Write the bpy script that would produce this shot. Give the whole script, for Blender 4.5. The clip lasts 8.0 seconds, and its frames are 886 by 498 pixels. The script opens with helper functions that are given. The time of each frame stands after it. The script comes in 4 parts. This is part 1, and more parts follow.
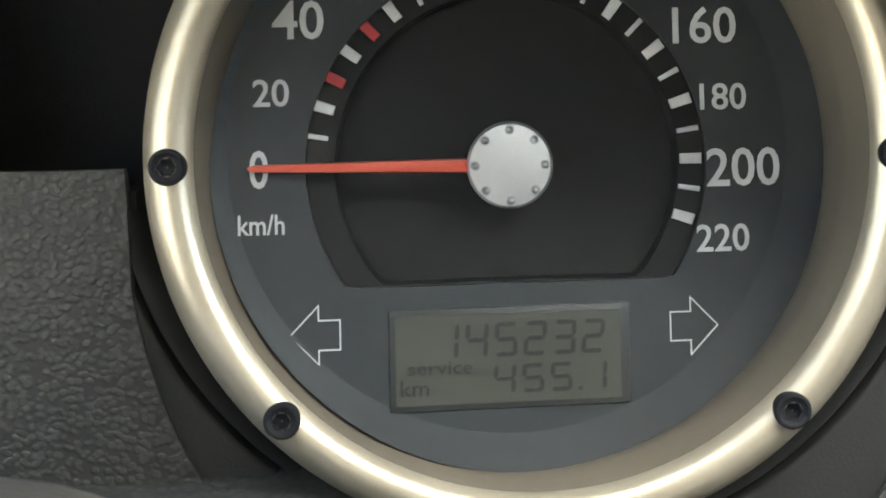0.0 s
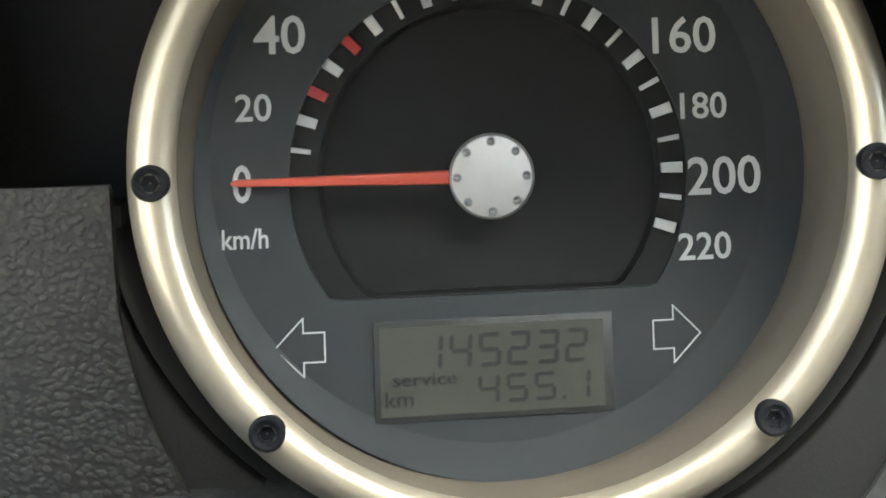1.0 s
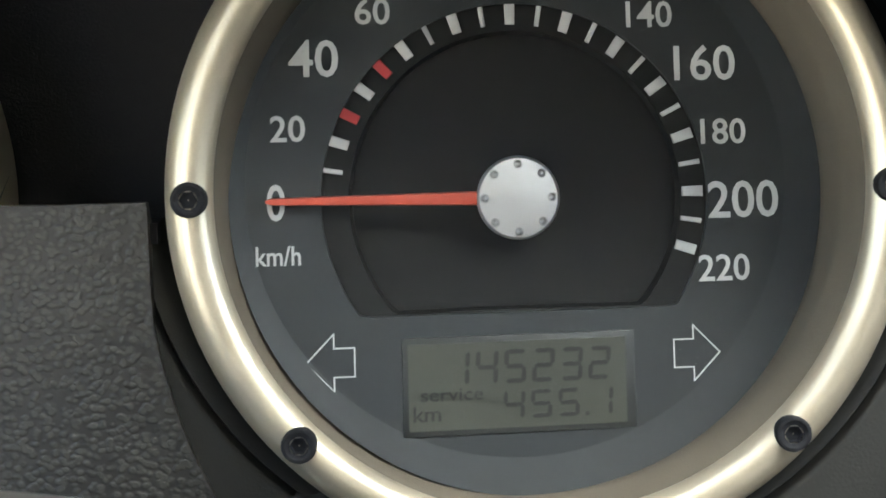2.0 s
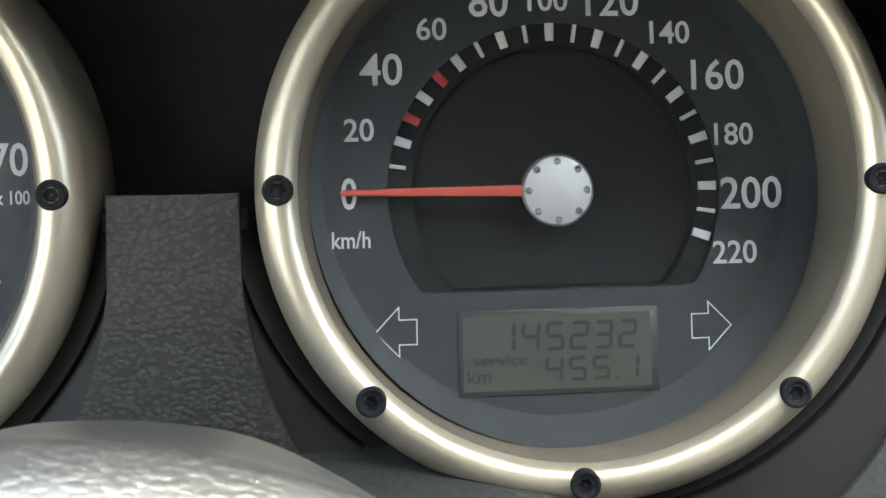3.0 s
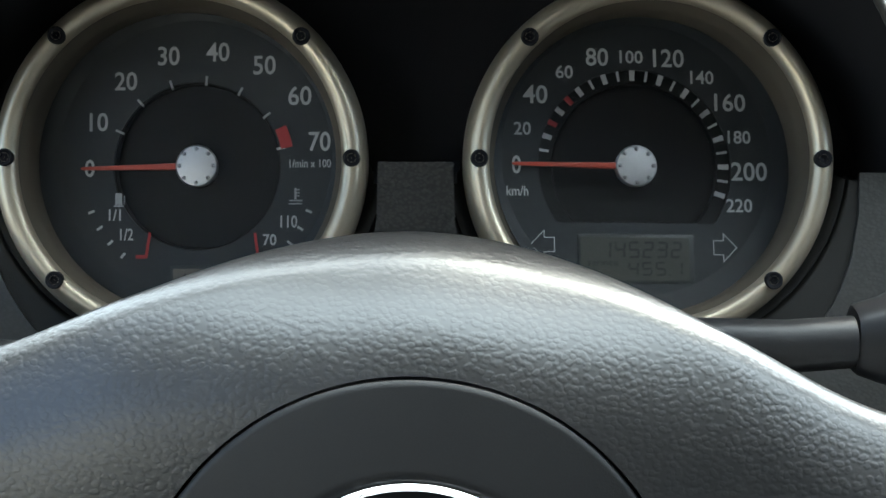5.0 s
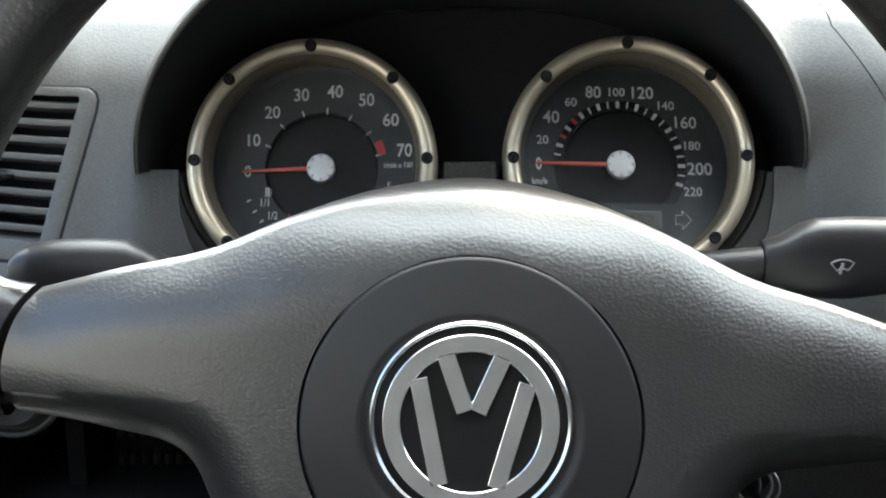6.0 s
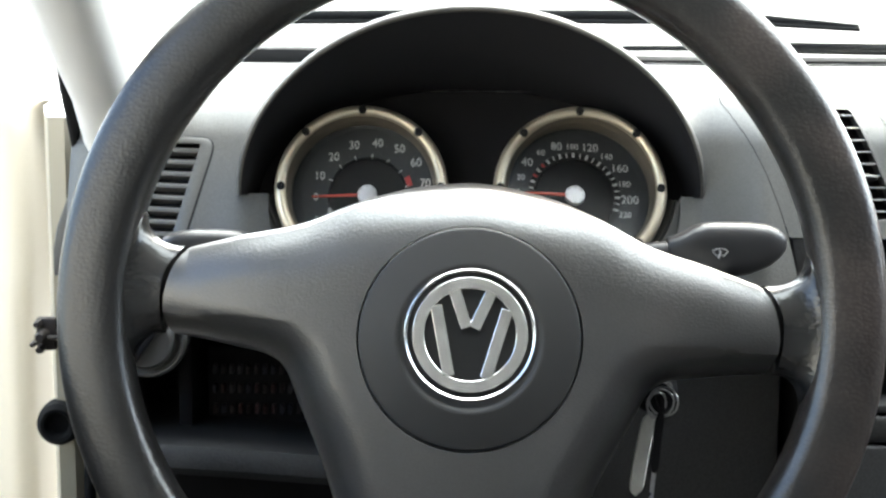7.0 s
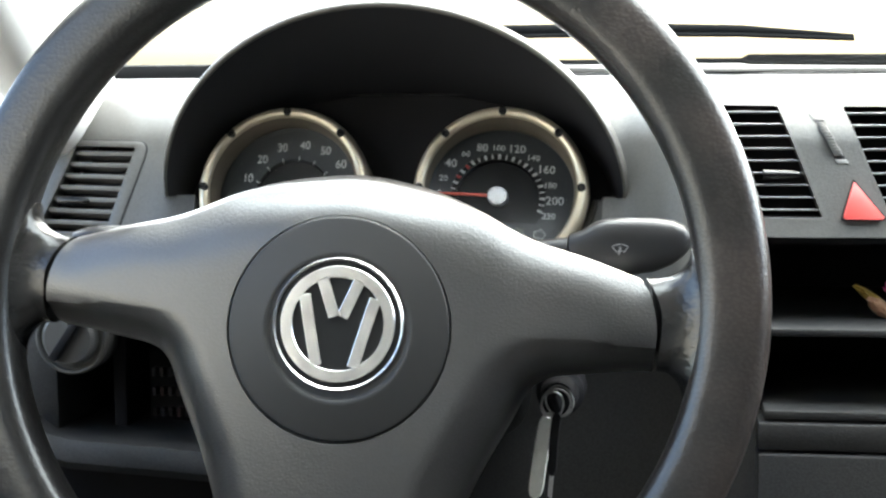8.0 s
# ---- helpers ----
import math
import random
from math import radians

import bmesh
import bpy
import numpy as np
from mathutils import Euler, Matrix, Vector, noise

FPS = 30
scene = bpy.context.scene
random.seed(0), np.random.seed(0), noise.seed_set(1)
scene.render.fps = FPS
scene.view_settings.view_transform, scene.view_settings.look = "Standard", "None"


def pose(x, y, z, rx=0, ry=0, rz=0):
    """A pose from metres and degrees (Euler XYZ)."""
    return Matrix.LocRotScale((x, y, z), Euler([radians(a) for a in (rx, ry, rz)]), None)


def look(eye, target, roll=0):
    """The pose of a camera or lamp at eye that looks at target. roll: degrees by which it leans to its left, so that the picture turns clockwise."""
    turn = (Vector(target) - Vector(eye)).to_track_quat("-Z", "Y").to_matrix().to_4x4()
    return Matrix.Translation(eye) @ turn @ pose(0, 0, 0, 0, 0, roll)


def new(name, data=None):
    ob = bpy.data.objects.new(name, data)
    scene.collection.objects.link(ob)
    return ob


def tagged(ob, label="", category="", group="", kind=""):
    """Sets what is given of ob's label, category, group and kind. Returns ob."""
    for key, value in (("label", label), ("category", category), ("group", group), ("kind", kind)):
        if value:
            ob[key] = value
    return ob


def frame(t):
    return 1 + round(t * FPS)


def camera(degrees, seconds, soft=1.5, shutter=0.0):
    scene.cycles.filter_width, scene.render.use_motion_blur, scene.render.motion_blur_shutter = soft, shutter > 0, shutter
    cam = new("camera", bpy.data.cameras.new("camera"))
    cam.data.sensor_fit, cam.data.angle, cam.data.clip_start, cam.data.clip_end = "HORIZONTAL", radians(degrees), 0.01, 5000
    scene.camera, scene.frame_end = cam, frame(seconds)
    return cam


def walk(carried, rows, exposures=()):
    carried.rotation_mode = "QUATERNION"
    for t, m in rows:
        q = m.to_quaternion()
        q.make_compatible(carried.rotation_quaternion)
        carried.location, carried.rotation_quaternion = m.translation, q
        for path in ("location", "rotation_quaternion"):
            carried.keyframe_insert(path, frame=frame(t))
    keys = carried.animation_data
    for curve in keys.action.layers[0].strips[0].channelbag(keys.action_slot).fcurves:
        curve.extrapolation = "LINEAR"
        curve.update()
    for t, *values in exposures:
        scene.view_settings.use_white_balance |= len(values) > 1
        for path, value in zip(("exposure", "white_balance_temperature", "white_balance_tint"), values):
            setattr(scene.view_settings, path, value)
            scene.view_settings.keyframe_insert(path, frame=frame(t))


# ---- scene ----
cam = camera(31.0, 8.0, soft=1.3)
cam.data.dof.use_dof, cam.data.dof.focus_distance, cam.data.dof.aperture_fstop = True, 0.28, 100
PATH = [
    (0, (0.04705, -0.17235, 0.07945), (0.0545, 1.5952, -0.8564), -1.04),
    (0.5, (0.04892, -0.17340, 0.07936), (0.0387, 1.5997, -0.8459), -1.61),
    (1, (0.04973, -0.17275, 0.08160), (0.0517, 1.5932, -0.8572), -1.75),
    (1.2, (0.05071, -0.17341, 0.08048), (0.0487, 1.5995, -0.8451), -1.91),
    (2.3, (0.04202, -0.18277, 0.08229), (0.0642, 1.6100, -0.8039), -0.85),
    (2.5, (0.04055, -0.18669, 0.08388), (0.0650, 1.6067, -0.8011), -0.83),
    (3, (0.03422, -0.20931, 0.09098), (0.0756, 1.5922, -0.7767), -0.63),
    (3.5, (0.02348, -0.23439, 0.10204), (0.0887, 1.5579, -0.7830), -0.13),
    (4, (0.01544, -0.27133, 0.11063), (0.0847, 1.5311, -0.7533), 0.24),
    (4.5, (0.00968, -0.31748, 0.12686), (0.0529, 1.5077, -0.6897), 0.14),
    (5, (0.00060, -0.37885, 0.12464), (0.0321, 1.4827, -0.6059), 0.41),
    (5.2, (0.00506, -0.41421, 0.12175), (0.0075, 1.4657, -0.5609), -0.66),
    (6.3, (-0.00513, -0.64665, 0.13323), (-0.0381, 1.2881, -0.3723), -0.38),
    (6.5, (-0.00476, -0.70331, 0.13448), (-0.0405, 1.2405, -0.3350), -0.20),
    (7, (-0.00830, -0.84599, 0.10864), (-0.0230, 1.1265, -0.2214), 0.32),
    (7.5, (0.02041, -0.85859, 0.07551), (-0.0474, 1.1234, -0.1838), -0.18),
    (8, (0.15243, -0.83064, 0.06816), (-0.1418, 1.1334, -0.1684), -0.49),
]
walk(cam, [(t, look(eye, target, roll)) for t, eye, target, roll in PATH],
     exposures=[(0, 3.36, 7350, 5), (2.5, 3.42, 7050, 5), (3.5, 2.75, 6600, 1), (4.5, 1.85, 6300, 0), (5.2, 1.82, 6350, 2), (6.5, 2.8, 6900, 6), (8, 3.0, 6900, 5)])

# ---- light and exposure ----
world = bpy.data.worlds.new("world")
scene.world = world
world.use_nodes = True
wn, wl = world.node_tree.nodes, world.node_tree.links
sky = wn.new("ShaderNodeTexSky")
sky.sky_type, sky.sun_disc = "NISHITA", False
sky.sun_elevation, sky.sun_rotation = radians(52), radians(30)
sky.air_density, sky.dust_density, sky.ozone_density = 1.0, 3.0, 1.0
wn["Background"].inputs[1].default_value = 0.15
wl.new(sky.outputs[0], wn["Background"].inputs[0])
sun = new("sun", bpy.data.lights.new("sun", "SUN"))
sun.data.energy, sun.data.angle, sun.data.color = 3.8, radians(120), (0.93, 0.97, 1.0)
sun.matrix_world = look((0.5, 0.87, 1.28), (0, 0, 0))

# ---- materials ----


def material(name, color, rough=0.5, metal=0.0, spread=0.25, coarse=40.0, fine=600.0, bump=0.0, grain=0.0, cell=500.0, coat=0.0, worn=None, spec=0.5, pit_shade=0.3, wear=(0.0, 0.0, 0.0), coat_rough=0.34):
    """A procedural surface: base colour with variation at two scales, fine relief, and leather-like grain of the given cell count per metre."""
    m = bpy.data.materials.new(name)
    m.use_nodes = True
    n, l = m.node_tree.nodes, m.node_tree.links
    b = n["Principled BSDF"]
    b.inputs["Metallic"].default_value = metal
    b.inputs["Specular IOR Level"].default_value = spec
    b.inputs["Coat Weight"].default_value, b.inputs["Coat Roughness"].default_value = coat, coat_rough
    tc = n.new("ShaderNodeTexCoord")
    big, small = n.new("ShaderNodeTexNoise"), n.new("ShaderNodeTexNoise")
    big.inputs["Scale"].default_value, small.inputs["Scale"].default_value = coarse, fine
    big.inputs["Detail"].default_value, small.inputs["Detail"].default_value = 4, 3
    for t in (big, small):
        l.new(tc.outputs["Object"], t.inputs["Vector"])
    mix = n.new("ShaderNodeMath")
    mix.operation = "MULTIPLY_ADD"
    mix.inputs[1].default_value = 0.5
    l.new(small.outputs["Fac"], mix.inputs[0])
    l.new(big.outputs["Fac"], mix.inputs[2])
    ramp = n.new("ShaderNodeValToRGB")
    ramp.color_ramp.elements[0].position, ramp.color_ramp.elements[1].position = 0.45, 1.05
    ramp.color_ramp.elements[0].color = (*[c * (1 - spread) for c in color], 1)
    ramp.color_ramp.elements[1].color = (*[min(1, c * (1 + spread)) for c in color], 1)
    l.new(mix.outputs[0], ramp.inputs[0])
    l.new(ramp.outputs[0], b.inputs["Base Color"])
    rr = n.new("ShaderNodeMapRange")
    rr.inputs["To Min"].default_value, rr.inputs["To Max"].default_value = max(0.02, rough - 0.08), min(1, rough + 0.1)
    l.new(big.outputs["Fac"], rr.inputs["Value"])
    l.new(rr.outputs[0], b.inputs["Roughness"])
    last = None
    if worn:
        colour, low, high = worn
        w = n.new("ShaderNodeTexNoise")
        w.inputs["Scale"].default_value, w.inputs["Detail"].default_value = 18, 6
        l.new(tc.outputs["Object"], w.inputs["Vector"])
        wr = n.new("ShaderNodeMapRange")
        wr.inputs["From Min"].default_value, wr.inputs["From Max"].default_value = low, high
        lean = n.new("ShaderNodeVectorMath")
        lean.operation = "DOT_PRODUCT"
        lean.inputs[1].default_value = wear
        l.new(tc.outputs["Object"], lean.inputs[0])
        both = n.new("ShaderNodeMath")
        l.new(w.outputs["Fac"], both.inputs[0])
        l.new(lean.outputs["Value"], both.inputs[1])
        l.new(both.outputs[0], wr.inputs["Value"])
        mx = n.new("ShaderNodeMix")
        mx.data_type = "RGBA"
        l.new(wr.outputs[0], mx.inputs["Factor"])
        l.new(ramp.outputs[0], mx.inputs["A"])
        mx.inputs["B"].default_value = (*colour, 1)
        l.new(mx.outputs["Result"], b.inputs["Base Color"])
    if grain:
        warp = n.new("ShaderNodeVectorMath")
        warp.operation = "MULTIPLY_ADD"
        warp.inputs[1].default_value = (0.0007, 0.0007, 0.0007)
        wnz = n.new("ShaderNodeTexNoise")
        wnz.inputs["Scale"].default_value = 350
        l.new(tc.outputs["Object"], wnz.inputs["Vector"])
        l.new(wnz.outputs["Color"], warp.inputs[0])
        l.new(tc.outputs["Object"], warp.inputs[2])
        v = n.new("ShaderNodeTexVoronoi")
        v.feature = "SMOOTH_F1"
        v.inputs["Scale"].default_value, v.inputs["Smoothness"].default_value = cell, 0.45
        stretch = n.new("ShaderNodeMapping")
        stretch.inputs["Scale"].default_value = (0.88, 1.0, 1.1)
        l.new(warp.outputs[0], stretch.inputs["Vector"])
        l.new(stretch.outputs[0], v.inputs["Vector"])
        lift = n.new("ShaderNodeMapRange")
        lift.interpolation_type = "SMOOTHSTEP"
        lift.inputs["From Min"].default_value, lift.inputs["From Max"].default_value = 0.28, 0.68
        lift.inputs["To Min"].default_value, lift.inputs["To Max"].default_value = 1.0, 0.0
        l.new(v.outputs["Distance"], lift.inputs["Value"])
        # Relief shading put into the base colour: pits darker, tops slightly lighter.
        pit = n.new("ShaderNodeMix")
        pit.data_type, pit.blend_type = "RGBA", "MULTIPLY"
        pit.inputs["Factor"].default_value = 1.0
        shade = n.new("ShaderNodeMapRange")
        shade.inputs["To Min"].default_value, shade.inputs["To Max"].default_value = 1 - pit_shade, 1 + 0.3 * pit_shade
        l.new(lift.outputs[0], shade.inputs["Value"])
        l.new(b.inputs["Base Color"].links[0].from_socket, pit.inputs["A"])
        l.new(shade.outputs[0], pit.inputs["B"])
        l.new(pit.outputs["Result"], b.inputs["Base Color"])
        bp = n.new("ShaderNodeBump")
        bp.inputs["Strength"].default_value, bp.inputs["Distance"].default_value = grain, 0.45 / cell
        l.new(lift.outputs[0], bp.inputs["Height"])
        last = bp
    if bump:
        bp = n.new("ShaderNodeBump")
        bp.inputs["Strength"].default_value, bp.inputs["Distance"].default_value = bump, 0.0004
        l.new(small.outputs["Fac"], bp.inputs["Height"])
        if last:
            l.new(last.outputs[0], bp.inputs["Normal"])
        last = bp
    if last:
        l.new(last.outputs[0], b.inputs["Normal"])
    return m


def clear(name, tint=(1, 1, 1), gloss=0.04, rough=0.02):
    """Thin clear pane: see-through, with gloss that grows towards grazing view."""
    m = bpy.data.materials.new(name)
    m.use_nodes = True
    n, l = m.node_tree.nodes, m.node_tree.links
    n.remove(n["Principled BSDF"])
    tr, gl, lw, mx = n.new("ShaderNodeBsdfTransparent"), n.new("ShaderNodeBsdfGlossy"), n.new("ShaderNodeLayerWeight"), n.new("ShaderNodeMixShader")
    po, ma = n.new("ShaderNodeMath"), n.new("ShaderNodeMath")
    po.operation, ma.operation = "POWER", "MULTIPLY_ADD"
    po.inputs[1].default_value, ma.inputs[1].default_value, ma.inputs[2].default_value = 5.0, 0.8, gloss
    lw.inputs["Blend"].default_value = 0.5
    tr.inputs[0].default_value = (*tint, 1)
    gl.inputs["Roughness"].default_value = rough
    l.new(lw.outputs["Facing"], po.inputs[0])
    l.new(po.outputs[0], ma.inputs[0])
    l.new(ma.outputs[0], mx.inputs[0])
    l.new(tr.outputs[0], mx.inputs[1])
    l.new(gl.outputs[0], mx.inputs[2])
    l.new(mx.outputs[0], n["Material Output"].inputs[0])
    return m


M_DASH = material("dash_grey_plastic", (0.070, 0.0695, 0.066), 0.40, spread=0.12, coarse=14, grain=0.12, cell=1050, pit_shade=0.12)
# Same dash plastic, more pebbled, darkened to stand for shade under the visor.
M_FASCIA = material("dash_pebbled_shaded", (0.036, 0.0335, 0.0292), 0.44, spread=0.12, coarse=14, grain=0.33, cell=1150, pit_shade=0.36)
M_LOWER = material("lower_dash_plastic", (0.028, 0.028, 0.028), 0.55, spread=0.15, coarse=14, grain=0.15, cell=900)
M_COLLAR = material("collar_dark_plastic", (0.0145, 0.0142, 0.0124), 0.5, spread=0.15, coarse=20, bump=0.15, fine=2200)
M_THROAT = material("throat_dark_plastic", (0.0075, 0.0080, 0.0082), 0.5, spread=0.15, coarse=20, bump=0.1, fine=2200)
M_BLACK = material("black_matte_plastic", (0.008, 0.008, 0.01), 0.7, spread=0.2, bump=0.3, fine=2500, spec=0.25)
M_VISOR = material("visor_liner_plastic", (0.020, 0.020, 0.023), 0.62, spread=0.2, bump=0.4, fine=1800, spec=0.3)
# Worn lip, coloured paler than the dash to carry its sky highlight.
M_LIPEDGE = material("worn_lip_highlight", (0.105, 0.100, 0.088), 0.34, spread=0.25, coarse=60, bump=0.2, fine=1500)
M_RIM = material("rim_moulded_foam", (0.0085, 0.0082, 0.0080), 0.33, spread=0.3, coarse=25, grain=0.15, cell=560, bump=0.05, fine=1500, spec=0.5, coat=0.5, coat_rough=0.24, pit_shade=0.2, worn=((0.036, 0.029, 0.026), 0.52, 0.72), wear=(0.8, 0.0, -0.25))
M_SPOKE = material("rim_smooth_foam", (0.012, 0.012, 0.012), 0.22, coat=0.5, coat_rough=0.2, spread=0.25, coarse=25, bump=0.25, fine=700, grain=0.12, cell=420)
M_PAD = material("pad_grained_plastic", (0.0250, 0.0242, 0.0236), 0.36, spread=0.16, coarse=20, grain=0.17, cell=860, coat=1.0, coat_rough=0.29, spec=0.85, pit_shade=0.15, worn=((0.036, 0.032, 0.030), 0.55, 0.8))
M_COVER = material("airbag_cover_plastic", (0.018, 0.0178, 0.0175), 0.5, spread=0.1, coarse=18, bump=0.12, fine=2200)
M_BEZEL = material("champagne_satin_metal", (0.62, 0.54, 0.41), 0.33, 0.7, spread=0.08, coarse=60, bump=0.05, fine=3000)
# Darker copy of the bezel metal; shade inside the tube is in the colour.
M_WALL = material("champagne_shaded_metal", (0.155, 0.129, 0.097), 0.5, 0.3, spread=0.1, coarse=60, bump=0.08, fine=3000)
M_CAP = material("satin_silver_cap", (0.60, 0.60, 0.61), 0.38, 0.8, spread=0.06, coarse=200, bump=0.05, fine=4000)
M_RIVET = material("rivet_steel", (0.42, 0.42, 0.43), 0.3, 0.9, spread=0.05)
M_CHROME = material("chrome", (0.92, 0.91, 0.89), 0.2, 1.0, spread=0.04, coarse=90)
M_DIAL = material("dial_print_grey", (0.018, 0.0215, 0.0235), 0.55, spread=0.08, coarse=50)
M_DIALBLK = material("dial_recess_black", (0.006, 0.006, 0.006), 0.6, spread=0.1, coarse=60, spec=0.3)
M_WHITE = material("dial_white_print", (0.54, 0.54, 0.53), 0.5, spread=0.05)
M_RED = material("dial_red_print", (0.42, 0.03, 0.03), 0.5, spread=0.08)
M_NEEDLE = material("needle_red_plastic", (0.52, 0.07, 0.04), 0.4, spread=0.1)
M_LCD = material("lcd_grey_green", (0.050, 0.053, 0.042), 0.4, spread=0.05, coarse=120)
M_CLOCK = material("clock_warm_grey", (0.125, 0.108, 0.088), 0.4, spread=0.05, coarse=120)
M_LCDSEG = material("lcd_segment", (0.017, 0.018, 0.016), 0.4, spread=0.05)
M_LCDGHOST = material("lcd_frame", (0.026, 0.028, 0.027), 0.4, spread=0.05)
M_GREYPRINT = material("grey_icon_print", (0.42, 0.42, 0.42), 0.5, spread=0.05)
M_STALK = material("stalk_black_plastic", (0.022, 0.022, 0.023), 0.34, spread=0.15, coarse=40, bump=0.12, fine=1800)
M_SLAT = material("vent_slat_plastic", (0.085, 0.085, 0.085), 0.42, spread=0.1)
# Pale colour paints the sky glint along the worn centre slat edges.
M_LIP = material("worn_edge_highlight", (0.30, 0.30, 0.30), 0.3, spread=0.2, coarse=120)
M_TAB = material("tab_gloss_black", (0.007, 0.007, 0.008), 0.22, spread=0.1, coat=0.4, coat_rough=0.12)
M_WHEEL = material("thumbwheel_grey_plastic", (0.20, 0.20, 0.195), 0.4, spread=0.15, coarse=150)
M_HAZARD = material("hazard_red_plastic", (0.72, 0.10, 0.09), 0.35, spread=0.06)
M_TAG = material("cloudy_clear_plastic", (0.78, 0.79, 0.74), 0.3, spread=0.12, coarse=80)
M_STEEL = material("steel", (0.5, 0.5, 0.5), 0.28, 0.95, spread=0.1)
M_DARKSTEEL = material("greasy_steel", (0.022, 0.016, 0.012), 0.7, 0.0, spread=0.4, coarse=120)
M_PAINT = material("cream_car_paint", (0.27, 0.24, 0.175), 0.3, spread=0.03, coarse=5, coat=0.5)
M_DOOR = material("cream_door_paint", (0.46, 0.42, 0.33), 0.35, spread=0.05, coarse=6, coat=0.4)
M_TRIM = material("pillar_trim_plastic", (0.62, 0.62, 0.61), 0.6, spread=0.06, coarse=20, bump=0.2, fine=1500)
M_RUBBER = material("black_rubber", (0.006, 0.006, 0.006), 0.85, spread=0.2, spec=0.15)
M_CLOTH = material("cabin_lining", (0.07, 0.07, 0.07), 0.85, spread=0.1, coarse=30, bump=0.4, fine=900)
M_HEADLINER = material("pale_headliner", (0.74, 0.72, 0.68), 0.9, spread=0.06, coarse=30, bump=0.4, fine=900)
M_CARPET = material("dark_carpet", (0.03, 0.03, 0.03), 0.95, spread=0.3, coarse=60, bump=0.8, fine=700)
M_PLASTER = material("cream_plaster", (0.42, 0.40, 0.35), 0.9, spread=0.08, coarse=0.6, fine=20, bump=0.2)
M_GROUND = material("pale_concrete", (0.20, 0.195, 0.185), 0.85, spread=0.15, coarse=0.8, fine=30, bump=0.3)
M_LENS = clear("gauge_lens_clear", (0.96, 0.96, 0.96), 0.011, 0.38)
M_GLASS = clear("windscreen_glass", (0.86, 0.90, 0.89), 0.04, 0.01)
M_YELLOW = material("yellow_wrapper", (0.27, 0.17, 0.02), 0.4, spread=0.2, coarse=90)
M_BROWN = material("brown_wrapper", (0.30, 0.16, 0.09), 0.5, spread=0.3, coarse=90)
M_PINK = material("magenta_wrapper", (0.42, 0.05, 0.16), 0.45, spread=0.2, coarse=90)
M_FUSE = [material("fuse_" + nm, c, 0.4, spread=0.1) for nm, c in (("red", (0.06, 0.028, 0.026)), ("blue", (0.030, 0.033, 0.050)), ("tan", (0.062, 0.052, 0.046)), ("clear", (0.075, 0.073, 0.078)), ("brown", (0.036, 0.027, 0.025)))]

# ---- mesh helpers ----


def part(name, bm, mat, parent=None, label="", smooth=True):
    me = bpy.data.meshes.new(name)
    bmesh.ops.recalc_face_normals(bm, faces=bm.faces)
    bm.to_mesh(me)
    bm.free()
    me.materials.append(mat)
    if smooth:
        me.shade_smooth()
        me.set_sharp_from_angle(angle=radians(38))
    ob = new(name, me)
    ob.parent = parent
    if label:
        tagged(ob, label)
    return ob


def thing(name, m, label, category, group="", kind=""):
    ob = new(name)
    ob.empty_display_size = 0.02
    ob.matrix_world = m
    return tagged(ob, label, category, group, kind)


def grid(bm, rows, closed=False, cap=False, keep=None):
    """Faces between rows of points; closed joins each row's ends, cap fills the first and last row."""
    vs = [[bm.verts.new(p) for p in r] for r in rows]
    n = len(vs[0])
    for i in range(len(vs) - 1):
        for j in range(n if closed else n - 1):
            if keep and not keep(i, j):
                continue
            k = (j + 1) % n
            bm.faces.new((vs[i][j], vs[i][k], vs[i + 1][k], vs[i + 1][j]))
    if cap:
        bm.faces.new(vs[0])
        bm.faces.new(vs[-1][::-1])
    return vs


def box(bm, x0, x1, y0, y1, z0, z1, bevel=0.0, m=None, seg=2):
    r = bmesh.ops.create_cube(bm, size=1.0)
    mm = Matrix.Translation(((x0 + x1) / 2, (y0 + y1) / 2, (z0 + z1) / 2)) @ Matrix.Diagonal((x1 - x0, y1 - y0, z1 - z0, 1))
    bmesh.ops.transform(bm, matrix=(m @ mm) if m else mm, verts=r["verts"])
    if bevel:
        es = {e for v in r["verts"] for e in v.link_edges}
        bmesh.ops.bevel(bm, geom=list(es), offset=bevel, segments=seg, affect="EDGES", profile=0.5)


def lathe(bm, profile, cx=0.0, cz=0.0, seg=48, caps=(False, False)):
    """Turns (radius, y) points about the y axis through (cx, cz)."""
    rows = [[(cx + r * math.cos(2 * math.pi * k / seg), y, cz + r * math.sin(2 * math.pi * k / seg)) for k in range(seg)] for r, y in profile]
    vs = grid(bm, rows, closed=True)
    if caps[0]:
        bm.faces.new(vs[0])
    if caps[1]:
        bm.faces.new(vs[-1][::-1])


def prism(bm, poly, y0, y1, bevel=0.0):
    """A flat piece with the outline poly in x, z, between the depths y0 and y1."""
    a = [bm.verts.new((x, y0, z)) for x, z in poly]
    b = [bm.verts.new((x, y1, z)) for x, z in poly]
    front = bm.faces.new(a)
    bm.faces.new(b[::-1])
    n = len(poly)
    for i in range(n):
        j = (i + 1) % n
        bm.faces.new((a[i], b[i], b[j], a[j]))
    if bevel:
        bmesh.ops.bevel(bm, geom=list(front.edges), offset=bevel, segments=2, affect="EDGES", profile=0.5)


